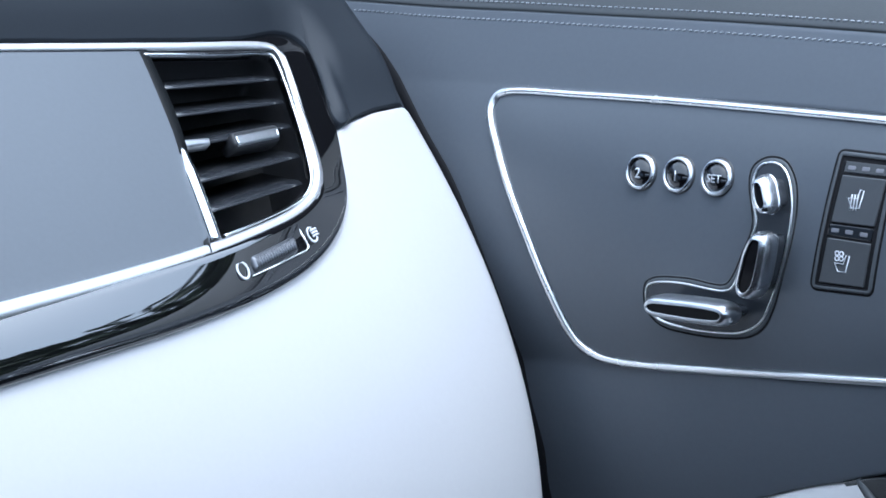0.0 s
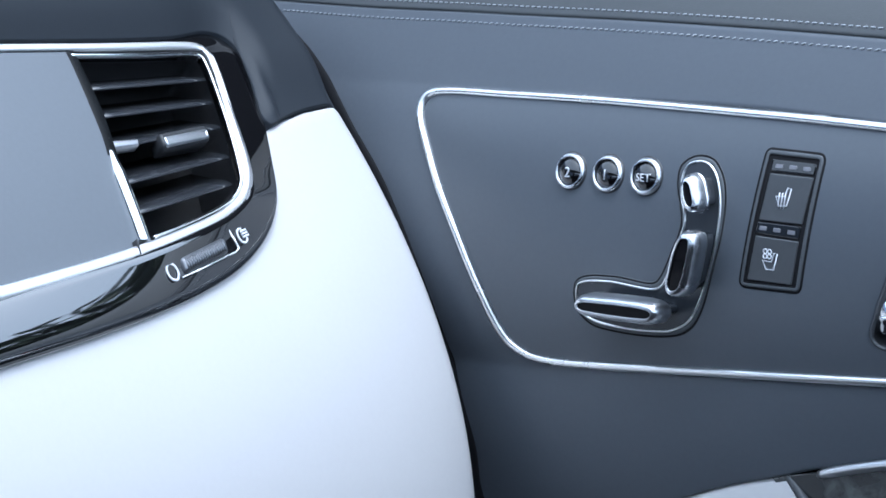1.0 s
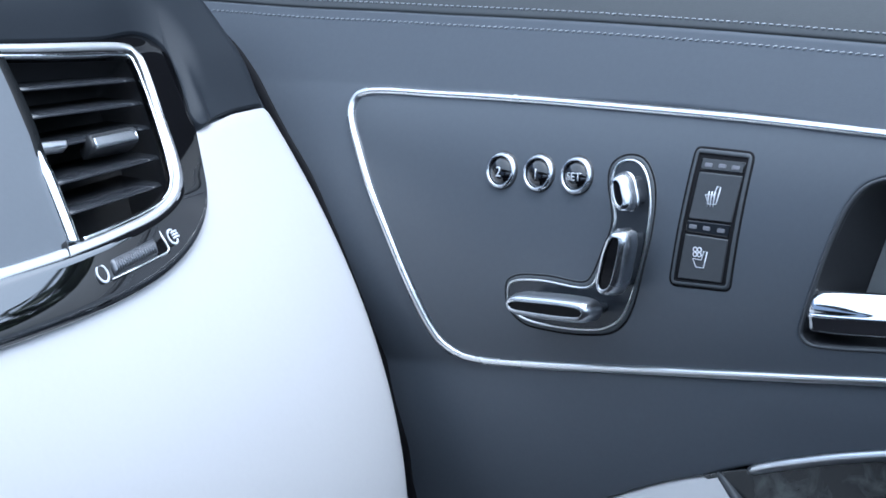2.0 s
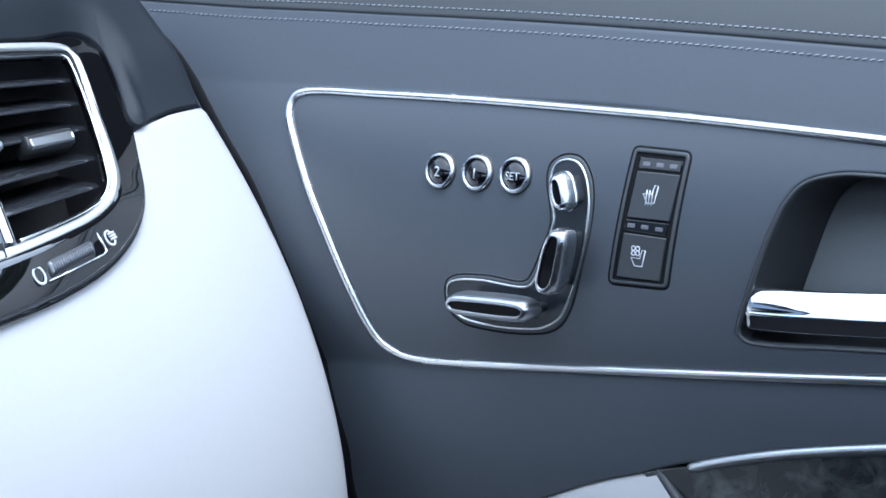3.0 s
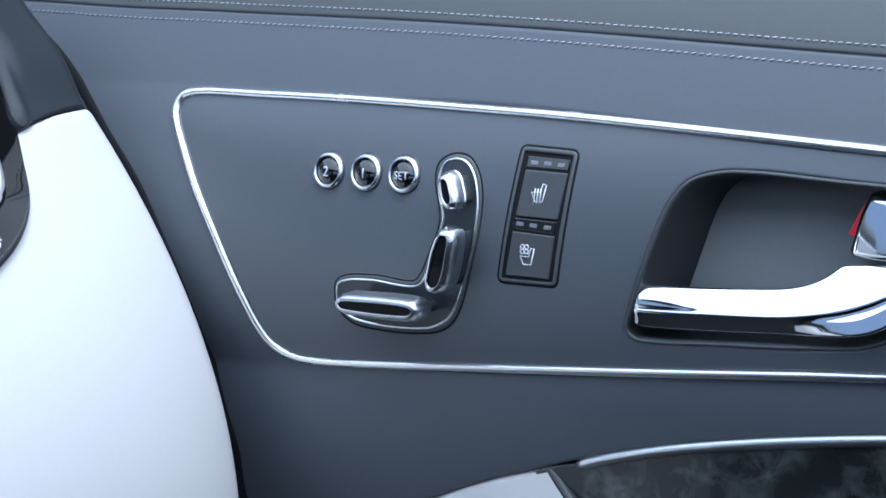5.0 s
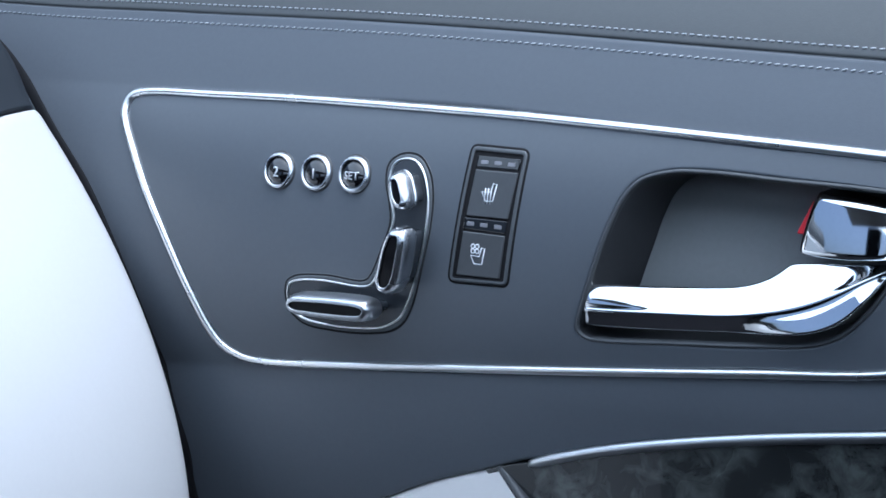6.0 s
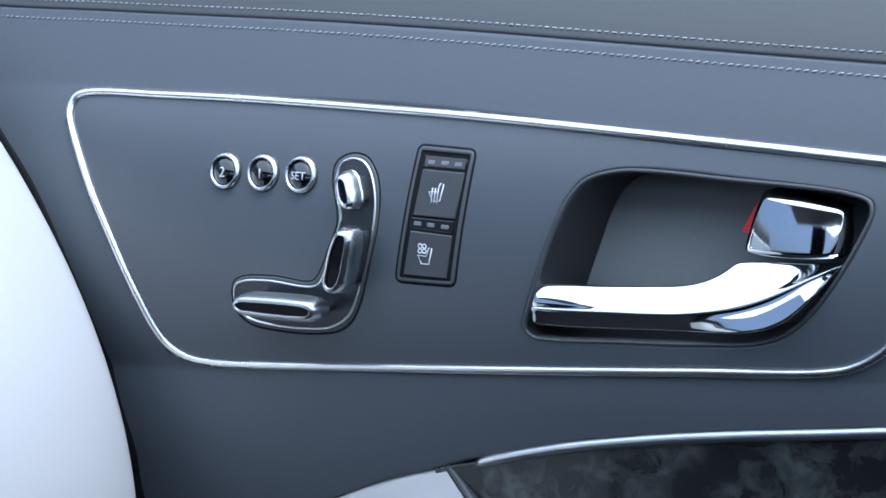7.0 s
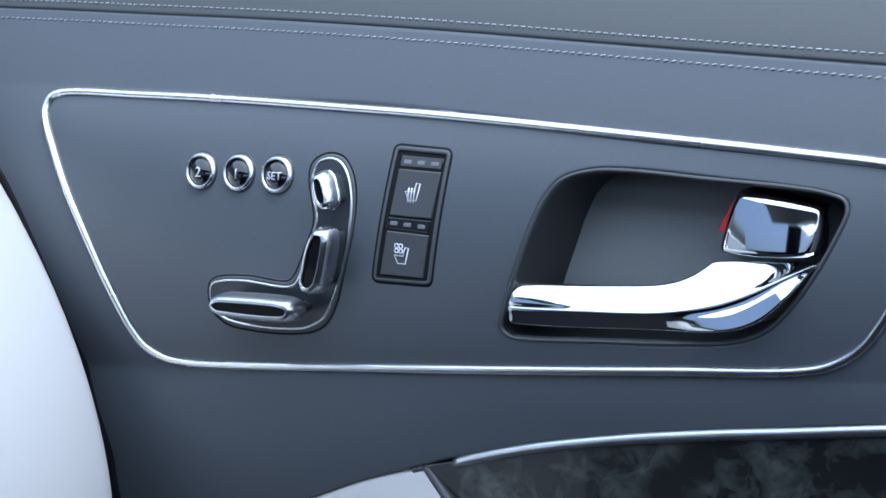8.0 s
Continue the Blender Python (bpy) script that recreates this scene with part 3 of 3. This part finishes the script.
for d in (0, 0, 0.6, 1.5, 3, 6, 10, 15, 22, 30, 40, 52):
    sink = 2.5 if not loops else 0.0
    row = []
    for k, (u, v) in enumerate(burl_top):
        t = k / 109
        push = 0.9 * d * max(0.0, (t - 0.6) / 0.4)
        row.append(door_pt(u + push + 0.35 * d, v - d, shelf_w(u + 0.35 * d, v - d) - sink + (0.6 if d < 45 else -6)))
    loops.append(row)
rings(bm, loops, closed=False)
part("burl_trim", bm, BURL, door, "dark lacquered burl armrest trim")
bm, loops = bmesh.new(), []
white_top = [q for q in HEM if q[0] < 104]
for d in (0, 0, 0.4, 1.0, 2, 4, 8, 14, 22, 32, 44, 60, 90, 140, 200, 260):
    sink = 3.0 if not loops else 0.0
    loops.append([door_pt(u + min(d, 60) * 1.25 * max(0.0, 1 - (104 - u) / 90), v - 0.6 - d, card_w(u, v) - 0.9 - sink - rolled(d, 2.0) + 0.45 * min(d, 60)) for u, v in white_top])
rings(bm, loops, closed=False)
part("lower_panel", bm, WHITE, door, "white leather lower door panel")
edge = np.array([(u0 + 1.25 * d + 2.0, v0 - 0.6 - d) for u0, v0 in [white_top[0]] for d in np.linspace(-0.5, 60, 40)])
bm = bead(bmesh.new(), edge, half_round(3.4, 1.6, 3, 8), door_pt, lambda u, v: card_w(*white_top[0]) - 2.0 + 0.45 * max(0.0, white_top[0][1] - v), closed=False)
part("trim_edge", bm, SWITCH, door, "dark grey edge between burl and white panel")

# black strip that stands in for the shade in the gap beside the dashboard
GAP_SHADE = spline([(-222.5, 73), (-195, 58), (-168, 42), (-131, 7), (-111, -13.5), (-95, -38), (-83, -62), (-75, -84), (-67.5, -107), (-62, -129), (-64, -147), (-68, -175), (-84, -205)], 120, False)
bm = bead(bmesh.new(), GAP_SHADE, half_round(5.4, 1.0, 4, 8), door_pt, card_w, closed=False)
part("gap_shade", bm, DULL_BLACK, door, "black strip for the shade in the gap beside the dashboard")

# ================= the dashboard =================
dash = thing("dashboard", (0, 0, 0), "white and grey leather dashboard with a chrome-framed air vent", "dashboard")


def keyed(keys, x):
    return float(np.interp(x, [k[0] for k in keys], [k[1] for k in keys]))


WHITE_TOP = [(5, 21.9), (14, 21.6), (30, 20.3), (45, 17.4), (60, 13.6), (70, -4), (82, -18), (93, -26), (111, -32), (158, -42), (263, -53), (360, -61)]
P_STEPS = [6.0, 6.05, 6.25, 6.7, 7.5, 8.6, 10, 12, 15, 19, 24, 30, 36, 42, 45, 48, 50, 52, 54, 55, 56, 57, 58, 59, 60, 61, 62, 64, 66, 69, 72, 76, 80, 90, 105, 125, 150, 180, 210, 240, 275, 310, 360]


def corner(p, r=7.0):
    return rolled(p - 6, r)


def face(name, low, high, steps, swell, mat, label, rim_low, rim_high):
    bm, loops = bmesh.new(), []
    for p in P_STEPS:
        lo, hi = low(p), high(p)
        row = []
        for t in steps:
            v = lo + (hi - lo) * t
            sink = rolled(v - lo, rim_low) + rolled(hi - v, rim_high)
            row.append(dash_pt(p, v, swell(p, v) - corner(p) - sink))
        loops.append(row)
    first = [q + Vector((-0.03, 0, 0)) for q in loops[0]]
    rings(bm, [first] + loops, closed=False)
    return part(name, bm, mat, dash, label)


fine = [0, 0.002, 0.008, 0.02] + [k / 40 for k in range(1, 40)] + [0.98, 0.992, 0.998, 1.0]
face("lower_panel", lambda p: -260.0, lambda p: keyed(WHITE_TOP, p), fine, lambda p, v: 0.0, WHITE, "smooth white leather dashboard face", 0.5, 2.2)


HOOD_LINE = spline([(6, 22.6, 6), (14, 22.3, 11), (30, 21.1, 18), (45, 18.3, 25), (56.5, 15.0, 29), (58.5, 18, 30), (52, 35, 35), (49.4, 46, 40), (52, 51.5, 46), (60, 54.2, 58), (83, 52.6, 84), (140, 53, 140), (195, 54.4, 195), (360, 59, 360)], 300, False)
HOOD_LOW, HOOD_TOP = HOOD_LINE[:, :2], np.stack([HOOD_LINE[:, 2], np.full(300, 104.0)], 1)


def hood():
    """The leather hood: rolled in round the black surround, swelling to a brow over the vent, running down beside it to the white face."""
    lip = HOOD_LOW[next(k for k, q in enumerate(HOOD_LOW) if q[0] > 56):]
    bm, loops = bmesh.new(), []
    for t in (0, 0, 0.006, 0.015, 0.03, 0.05, 0.075, 0.1, 0.13, 0.16, 0.2, 0.25, 0.3, 0.36, 0.43, 0.5, 0.58, 0.67, 0.76, 0.88, 1.0):
        row = []
        for a, b in zip(HOOD_LOW, HOOD_TOP):
            p, v = a * (1 - t) + b * t
            over = step((v - 24) / 40) * step((p - 20) / 64)
            far = float(np.min(np.hypot(lip[:, 0] - p, lip[:, 1] - v)))
            swell = 2.0 + (4.5 + 8.5 * over) * math.sin(min(1.0, far / (13 + 6 * over)) * math.pi / 2)
            low = step((v - 18) / 26 + step((p - 44) / 12))
            row.append(dash_pt(p, v, swell * low - 0.01 * max(0.0, v - 76) ** 2 - rolled(max(0.0, p - 6), 10.0) - (4 if not loops else 0)))
        loops.append(row)
    side = [[row[0] + Vector((-0.03, 0, 0))] for row in loops]
    rings(bm, [x + row for x, row in zip(side, loops)], closed=False)
    return part("upper_panel", bm, HOOD, dash, "charcoal leather dashboard hood, coloured darker as shade")


hood()

TRIM = spline([(360, -66), (310, -64), (263, -59.6), (214, -55), (187, -52.3), (158, -48.4), (132.5, -43.6), (111.4, -37.8), (94, -30), (82, -21.5), (72, -10.7), (65.1, 2.6), (57.8, 17.2),
               (49.5, 35), (46.5, 47), (50, 55), (60, 58.6), (83.5, 59.8), (140, 62), (195, 64.3), (360, 70)], 240, False)
FRAME = spline([(360, -46.5), (256, -36.6), (204, -32), (157, -26.8), (129.5, -22.4), (106, -17.4), (92.2, -11.4), (85.5, -4.6), (82.3, 1.5), (75.8, 19.6), (68.5, 39.2), (67.1, 44.8), (68.5, 47.6), (72, 48.5), (122, 49.7), (203, 51.6), (360, 55.4)], 240, False)


def dash_flat(p, v):
    return 0.0


def bezel(name, first, last, mat, label):
    """A stretch of the black surround between its outer rim and the chrome frame: crowned below, low at the side and under the hood."""
    bm, loops = bmesh.new(), []
    for t, h in ((0, -0.5), (0, 1.8), (0.015, 2.6), (0.05, 3.1), (0.1, 3.3), *((k / 24, 3.3) for k in range(4, 24)), (1.0, 2.6)):
        row = []
        for a, b in zip(TRIM[first:last], FRAME[first:last]):
            wide, over, under = float(np.linalg.norm(a - b)), step((b[1] - 44) / 5), step((-4 - b[1]) / 12)
            side = 1 - over - under
            skew = step((265 - a[0]) / 150)
            peak = (t / 0.84) ** 1.15 if t < 0.84 else 1 - ((t - 0.84) / 0.16) ** 2
            crown = 0.085 * wide * (4 * t * (1 - t) * (1 - skew) + 1.7 * peak * skew) * under
            row.append(dash_pt(*(a * (1 - t) + b * t), h + crown - (h - 0.2) * over - max(0.0, h - 0.9) * (1 - t) * side))
        loops.append(row)
    rings(bm, loops, closed=False)
    return part(name, bm, mat, dash, label)


bezel("bezel", 0, len(FRAME), PIANO, "piano black surround of panel and vent")
FRAME_TURN = next(k for k, q in enumerate(FRAME) if q[0] < 92) / len(FRAME)
bm = bead(bmesh.new(), FRAME, [(-2.5, -1), (-2.5, 3.2), (-2.35, 3.8), (-1.9, 4.3), (-1.0, 4.65), (0.0, 4.7), (1.0, 4.5), (1.8, 4.0), (2.3, 3.3), (2.5, 2.4), (2.5, 0)], dash_pt, dash_flat, closed=False, width=lambda t: 1.3 - 0.4 * min(1.0, t / FRAME_TURN) - 0.35 * step((t - FRAME_TURN) / 0.1))
part("chrome_frame", bm, FRAME_METAL, dash, "polished chrome frame")
bm = bead(bmesh.new(), np.array([(157.2, -22.8), (157.7, -25.6), (158.4, -28.6)]), half_round(0.5, 0.3, 4, 4), dash_pt, lambda p, v: 4.85, closed=False)
part("frame_joint", bm, BLACK, dash, "fine dark joint across the chrome frame")
bm, loops = bmesh.new(), []
for k in range(30):
    s = k / 29
    lo, hi = np.array([154.5, -24.0]) * (1 - s) + np.array([358, -45]) * s, np.array([140.6, 48.2]) * (1 - s) + np.array([358, 53.6]) * s
    loops.append([dash_pt(*(lo * (1 - t) + hi * t), 1.7 if 0 < k < 29 else -2) for t in np.linspace(0, 1, 24)])
    if k in (0, 29):
        loops.append([q for q in loops[-1]])
loops[1] = [dash_pt(*(np.array([154.5, -24.0]) * (1 - t) + np.array([140.6, 48.2]) * t), 1.7) for t in np.linspace(0, 1, 24)]
rings(bm, loops[1:-2], closed=False)
part("trim_panel", bm, PANEL, dash, "flat satin blue-grey trim panel")
post = spline([(138.6, 48.6), (142, 26.5), (146.8, 8.5)], 30, False)
bm = bead(bmesh.new(), post, half_round(5.2, 0.5, 3.5, 10), dash_pt, lambda p, v: 1.4, closed=False)
part("divider", bm, SURROUND, dash, "gloss black post between panel and vent")
post = spline([(146.2, 11), (148, 3), (149.6, -8), (151.6, -23.5)], 30, False)
bm = bead(bmesh.new(), post, half_round(5.0, 2.2, 3.5, 10), dash_pt, lambda p, v: 1.5, closed=False, width=lambda t: 0.35 + 0.85 * min(1.0, t * 4))
part("divider_cap", bm, CHROME, dash, "bright chrome foot of the post")

# air vent
VENT = rounded([(138, 48.4), (68.5, 47.3), (77.5, 18), (86, -5), (104, -14.6), (149, -23.5), (145, 8), (140.5, 28)], 4.0)
bm, loops = bmesh.new(), []
for d, h in ((-1, 2.0), (0, 0.5), (0.3, -8), (0.5, -32)):
    q = inset(VENT, d)
    loops.append([dash_pt(p, v, h) for p, v in q])
air_vent = part("air_vent", rings(bm, loops, cap_last=True), BLACK, dash, "black louvred air vent")
INNER = spline([(139, 47), (104, 46), (75, 45.4), (71.5, 44.4), (71.6, 41), (78.5, 20), (85.8, 0.5), (88.8, -5.2), (95, -10.2), (106, -14), (128, -18.6), (146, -21.8)], 120, False)
bm = bead(bmesh.new(), INNER, half_round(1.3, 1.0, 3, 8), dash_pt, lambda p, v: 1.2, closed=False)
part("inner_frame", bm, CHROME, air_vent, "thin chrome inner frame")


def slat(p0, v0, p1, v1, mat=SLAT):
    """A louvre blade with a rounded front edge, tilted down towards the cabin."""
    section = [(-0.5, -20), (-0.9, -5), (-0.95, -2.4), (-0.7, -1.5), (0.0, -1.1), (0.7, -1.5), (0.95, -2.4), (0.9, -5), (0.5, -20)]
    bm, loops = bmesh.new(), []
    for k in range(9):
        p, v = p0 + (p1 - p0) * k / 8, v0 + (v1 - v0) * k / 8
        loops.append([dash_pt(p, v + a - 0.75 * (b + 1), b) for a, b in section])
    rings(bm, loops, cap_first=True, cap_last=True)
    return part("slat", bm, mat, air_vent)


for ends in ((139, 35.1, 74, 36.2), (141.5, 24.4, 78, 26.8), (145, 12.6, 82, 17.0), (147, -0.8, 86, 5.2), (148, -12.0, 92, -5.2)):
    slat(*ends)
TAB = rounded([(119.5, 9.6), (118.4, 15.4), (91.4, 17.4), (93.4, 11.2)], 2.0)
bm = plate(bmesh.new(), TAB, [(1, -8), (0, -3), (0, 0.6), (0.5, 1.6), (1.1, 2.0), (1.7, 1.9)], dash_pt, dash_flat)
part("tab", bm, BLACK, air_vent, "black sliding vent tab")
BAR = rounded([(118.4, 9.9), (117.8, 13.4), (93.4, 15.2), (94.4, 11.7)], 1.2)
bm = plate(bmesh.new(), BAR, [(0, 1.0), (0, 2.4), (0.35, 2.9), (0.7, 3.0), (1.0, 2.7)], dash_pt, dash_flat)
part("tab_trim", bm, DULL, air_vent, "chrome trim on the vent tab")
STUB = rounded([(144.5, 11.8), (143.5, 15.0), (128.5, 15.0), (129.5, 12.3)], 1.0)
bm = plate(bmesh.new(), STUB, [(0, -4), (0, -0.4), (0.5, 0.3), (1.0, 0.4)], dash_pt, dash_flat)
part("stub", bm, DULL, air_vent, "short metal stub beside the vent tab")


def wheel_pt(p, v, n):
    return dash_pt(p + 4.8, v - 2.6, n)


wheel = part("vent_wheel", plate(bmesh.new(), rounded([(139, -26.6), (139.6, -36.6), (105, -29.6), (106.5, -20.9)], 1.0, 4), [(0, 0), (0, 0.7), (0.4, 0.75)], wheel_pt, lambda p, v: 4.6), GLOSS, dash,
             "ribbed black thumb wheel that opens the vent")
bm = bead(bmesh.new(), np.array([(139.4, -35.9), (122, -32.6), (107.4, -29.7), (105.6, -28.6), (105.6, -26.8), (106.6, -21.8)]), half_round(0.7, 0.5, 0.9, 6), wheel_pt, lambda p, v: 5.4, closed=False)
part("slot_edge", bm, SATIN, wheel, "bright edge of the slot")
THUMB = rounded([(137.2, -29.2), (137.6, -35.2), (112.0, -29.7), (110.8, -23.8)], 2.2)
bm = plate(bmesh.new(), THUMB, [(0, 4), (0, 5.6), (0.4, 6.3), (1.2, 6.9), (2.2, 7.2)], wheel_pt, dash_flat)
part("thumb", bm, WHEEL, wheel)
for k in range(17):
    p = 135.5 - 1.35 * k
    mid = -32.0 + (135.5 - p) * 0.205
    bm = bead(bmesh.new(), np.array([(p + 0.2, mid - 2.0), (p, mid), (p - 0.2, mid + 2.0)]), half_round(0.75, 0.5, 0.8, 4), wheel_pt, lambda a, b: 7.1, closed=False)
    part("rib", bm, WHEEL, wheel)


def dash_sign(strokes, width=0.8):
    bm = bmesh.new()
    for path, shut in strokes:
        bead(bm, np.array(path), [(-width / 2, 0.2), (-width / 2, 0.6), (width / 2, 0.6), (width / 2, 0.2)], wheel_pt, lambda p, v: 5.25, closed=shut)
    return part("sign", bm, PRINT, wheel, "white printed sign")


dash_sign([([(142.9 + 2.6 * math.cos(a), -33.4 + 3.0 * math.sin(a)) for a in np.linspace(0, 2 * math.pi, 24, endpoint=False)], True)], 0.9)
arc = [(101.2 + 2.2 * math.cos(a), -24.4 + 2.6 * math.sin(a)) for a in np.linspace(-2.8, 2.0, 22)]
dash_sign([(arc, False)] + [([(101.6 - 0.2 * k, -23.0 - 1.0 * k), (100.0 - 0.2 * k, -22.6 - 1.0 * k), (98.0 - 0.2 * k, -22.3 - 1.0 * k)], False) for k in range(3)], 0.75)


# ================= the rest of the cabin and the world outside =================
def slab(name, lo, hi, mat, label, category, bevel=0.01):
    ob = part(name, box(bmesh.new(), lo, hi, bevel), mat, None, label)
    return tagged(ob, category=category, kind="structure")


slab("floor", (-1.0, -0.86, 0.36), (1.9, 0.72, 0.42), CARPET, "dark carpeted cabin floor", "floor")
# unseen roof, cut back above the door to shape the skylight on it
slab("ceiling", (-1.0, -0.86, 1.45), (1.9, -0.3, 1.49), CLOTH, "unseen light grey roof lining over the far side only, open above the door", "ceiling")
slab("wall_south", (-1.0, -0.92, 0.36), (1.9, -0.86, 1.02), CARPET, "plain dark inner side of the opposite door", "wall")
# unseen post, placed so the lock tab mirrors a dark band
slab("reflected_pillar", (-0.62, -0.92, 1.02), (-0.34, -0.86, 1.45), CARPET, "unseen dark pillar added for a band in the lock tab's reflection", "wall")
slab("wall_east", (1.9, -0.92, 0.36), (1.96, 0.72, 1.3), CARPET, "plain dark seat back closing the cabin", "wall")
slab("wall_north", (-1.0, 0.66, 0.36), (1.9, 0.72, 0.99), BLACK, "door shell behind the leather trim", "wall")
slab("wall_west", (-1.06, -0.92, 0.36), (-1.0, 0.72, 1.0), BLACK, "bulkhead in front of the dashboard", "wall")
# unseen pillar foot with mirror triangle, trimmed so the bezel's right end reflects dark
SAIL = rounded([(-1.0, 0.992), (-0.43, 0.992), (-0.48, 1.13), (-0.62, 1.2), (-1.0, 1.25)], 0.02)
bm = rings(bmesh.new(), [[Vector((x, y, z)) for x, z in SAIL] for y in (0.655, 0.7)], cap_first=True, cap_last=True)
tagged(part("wall_pillar_front", bm, DULL_BLACK, None, "unseen dark foot of the front roof pillar, cut to darken the bezel's reflection"), category="wall", kind="structure")
bm = bmesh.new()
rings(bm, [[Vector((math.cos(a) * r, math.sin(a) * r, 0)) for a in np.linspace(0, 2 * math.pi, 48, endpoint=False)] for r in (1500, 60, 6, 0.5)], cap_last=True)
tagged(part("ground", bm, ASPHALT, None, "grey asphalt ground round the car"), category="ground", kind="structure")

def leafage(name, label, seed):
    """A clipped row of leaves with an uneven top, beyond the window."""
    pick = np.random.RandomState(seed)
    n = 9000
    x = pick.uniform(-5.0, 9.0, n)
    crown = 3.7 + 0.35 * np.sin(x * 1.7) + 0.25 * np.sin(x * 4.3 + 1) + 0.12 * np.sin(x * 11)
    z = crown * pick.uniform(0.0, 1.0, n) ** 0.8
    mid = np.stack([x, 3.4 + 0.5 * pick.rand(n) + 0.1 * z, z], 1)
    a, b = pick.normal(size=(n, 3)), pick.normal(size=(n, 3))
    a /= np.linalg.norm(a, axis=1)[:, None]
    b -= a * np.sum(a * b, 1)[:, None]
    b /= np.linalg.norm(b, axis=1)[:, None]
    size = pick.uniform(0.1, 0.2, n)[:, None]
    pts = np.stack([mid - a * size, mid - b * size * 0.5, mid + a * size, mid + b * size * 0.5], 1).reshape(-1, 3)
    me = bpy.data.meshes.new(name)
    me.from_pydata(pts.tolist(), [], np.arange(4 * n).reshape(-1, 4).tolist())
    me.materials.append(LEAF)
    return tagged(new(name, me), label=label, category="hedge", kind="stuff")


leafage("hedge", "tall dense green hedge outside the car", 3)

# ---- stitches, last ----
def stitch_mesh():
    bm, loops = bmesh.new(), []
    for x, r in ((-1.1, 0.1), (-0.9, 0.3), (-0.4, 0.4), (0.4, 0.4), (0.9, 0.3), (1.1, 0.1)):
        loops.append([Vector((x, 0.0, 0.0)) * 0.001 + Vector((0, -math.sin(a) * r * 0.7, math.cos(a) * r)) * 0.001 for a in np.linspace(0, 2 * math.pi, 6, endpoint=False)])
    me = finish(rings(bm, loops, cap_first=True, cap_last=True), "stitch")
    me.materials.append(THREAD)
    return me


STITCH = stitch_mesh()
rng = random.Random(4)
for shift, owner, base, lean in ((-3.7, door_card, card_w, 16), (4.3, upper_pad, pad_w, 4)):
    for k in range(157):
        u = -190 + 3.15 * k
        v = seam_v(u) + shift
        slope = math.degrees(math.atan2(seam_v(u + 5) - seam_v(u - 5), 10))
        ob = new("stitch", STITCH)
        ob.matrix_world = Matrix.Translation(door_pt(u, v, base(u, v) + 0.25)) @ Euler((0, -radians(slope + lean + rng.uniform(-4, 4)), 0)).to_matrix().to_4x4()
        ob.parent = owner
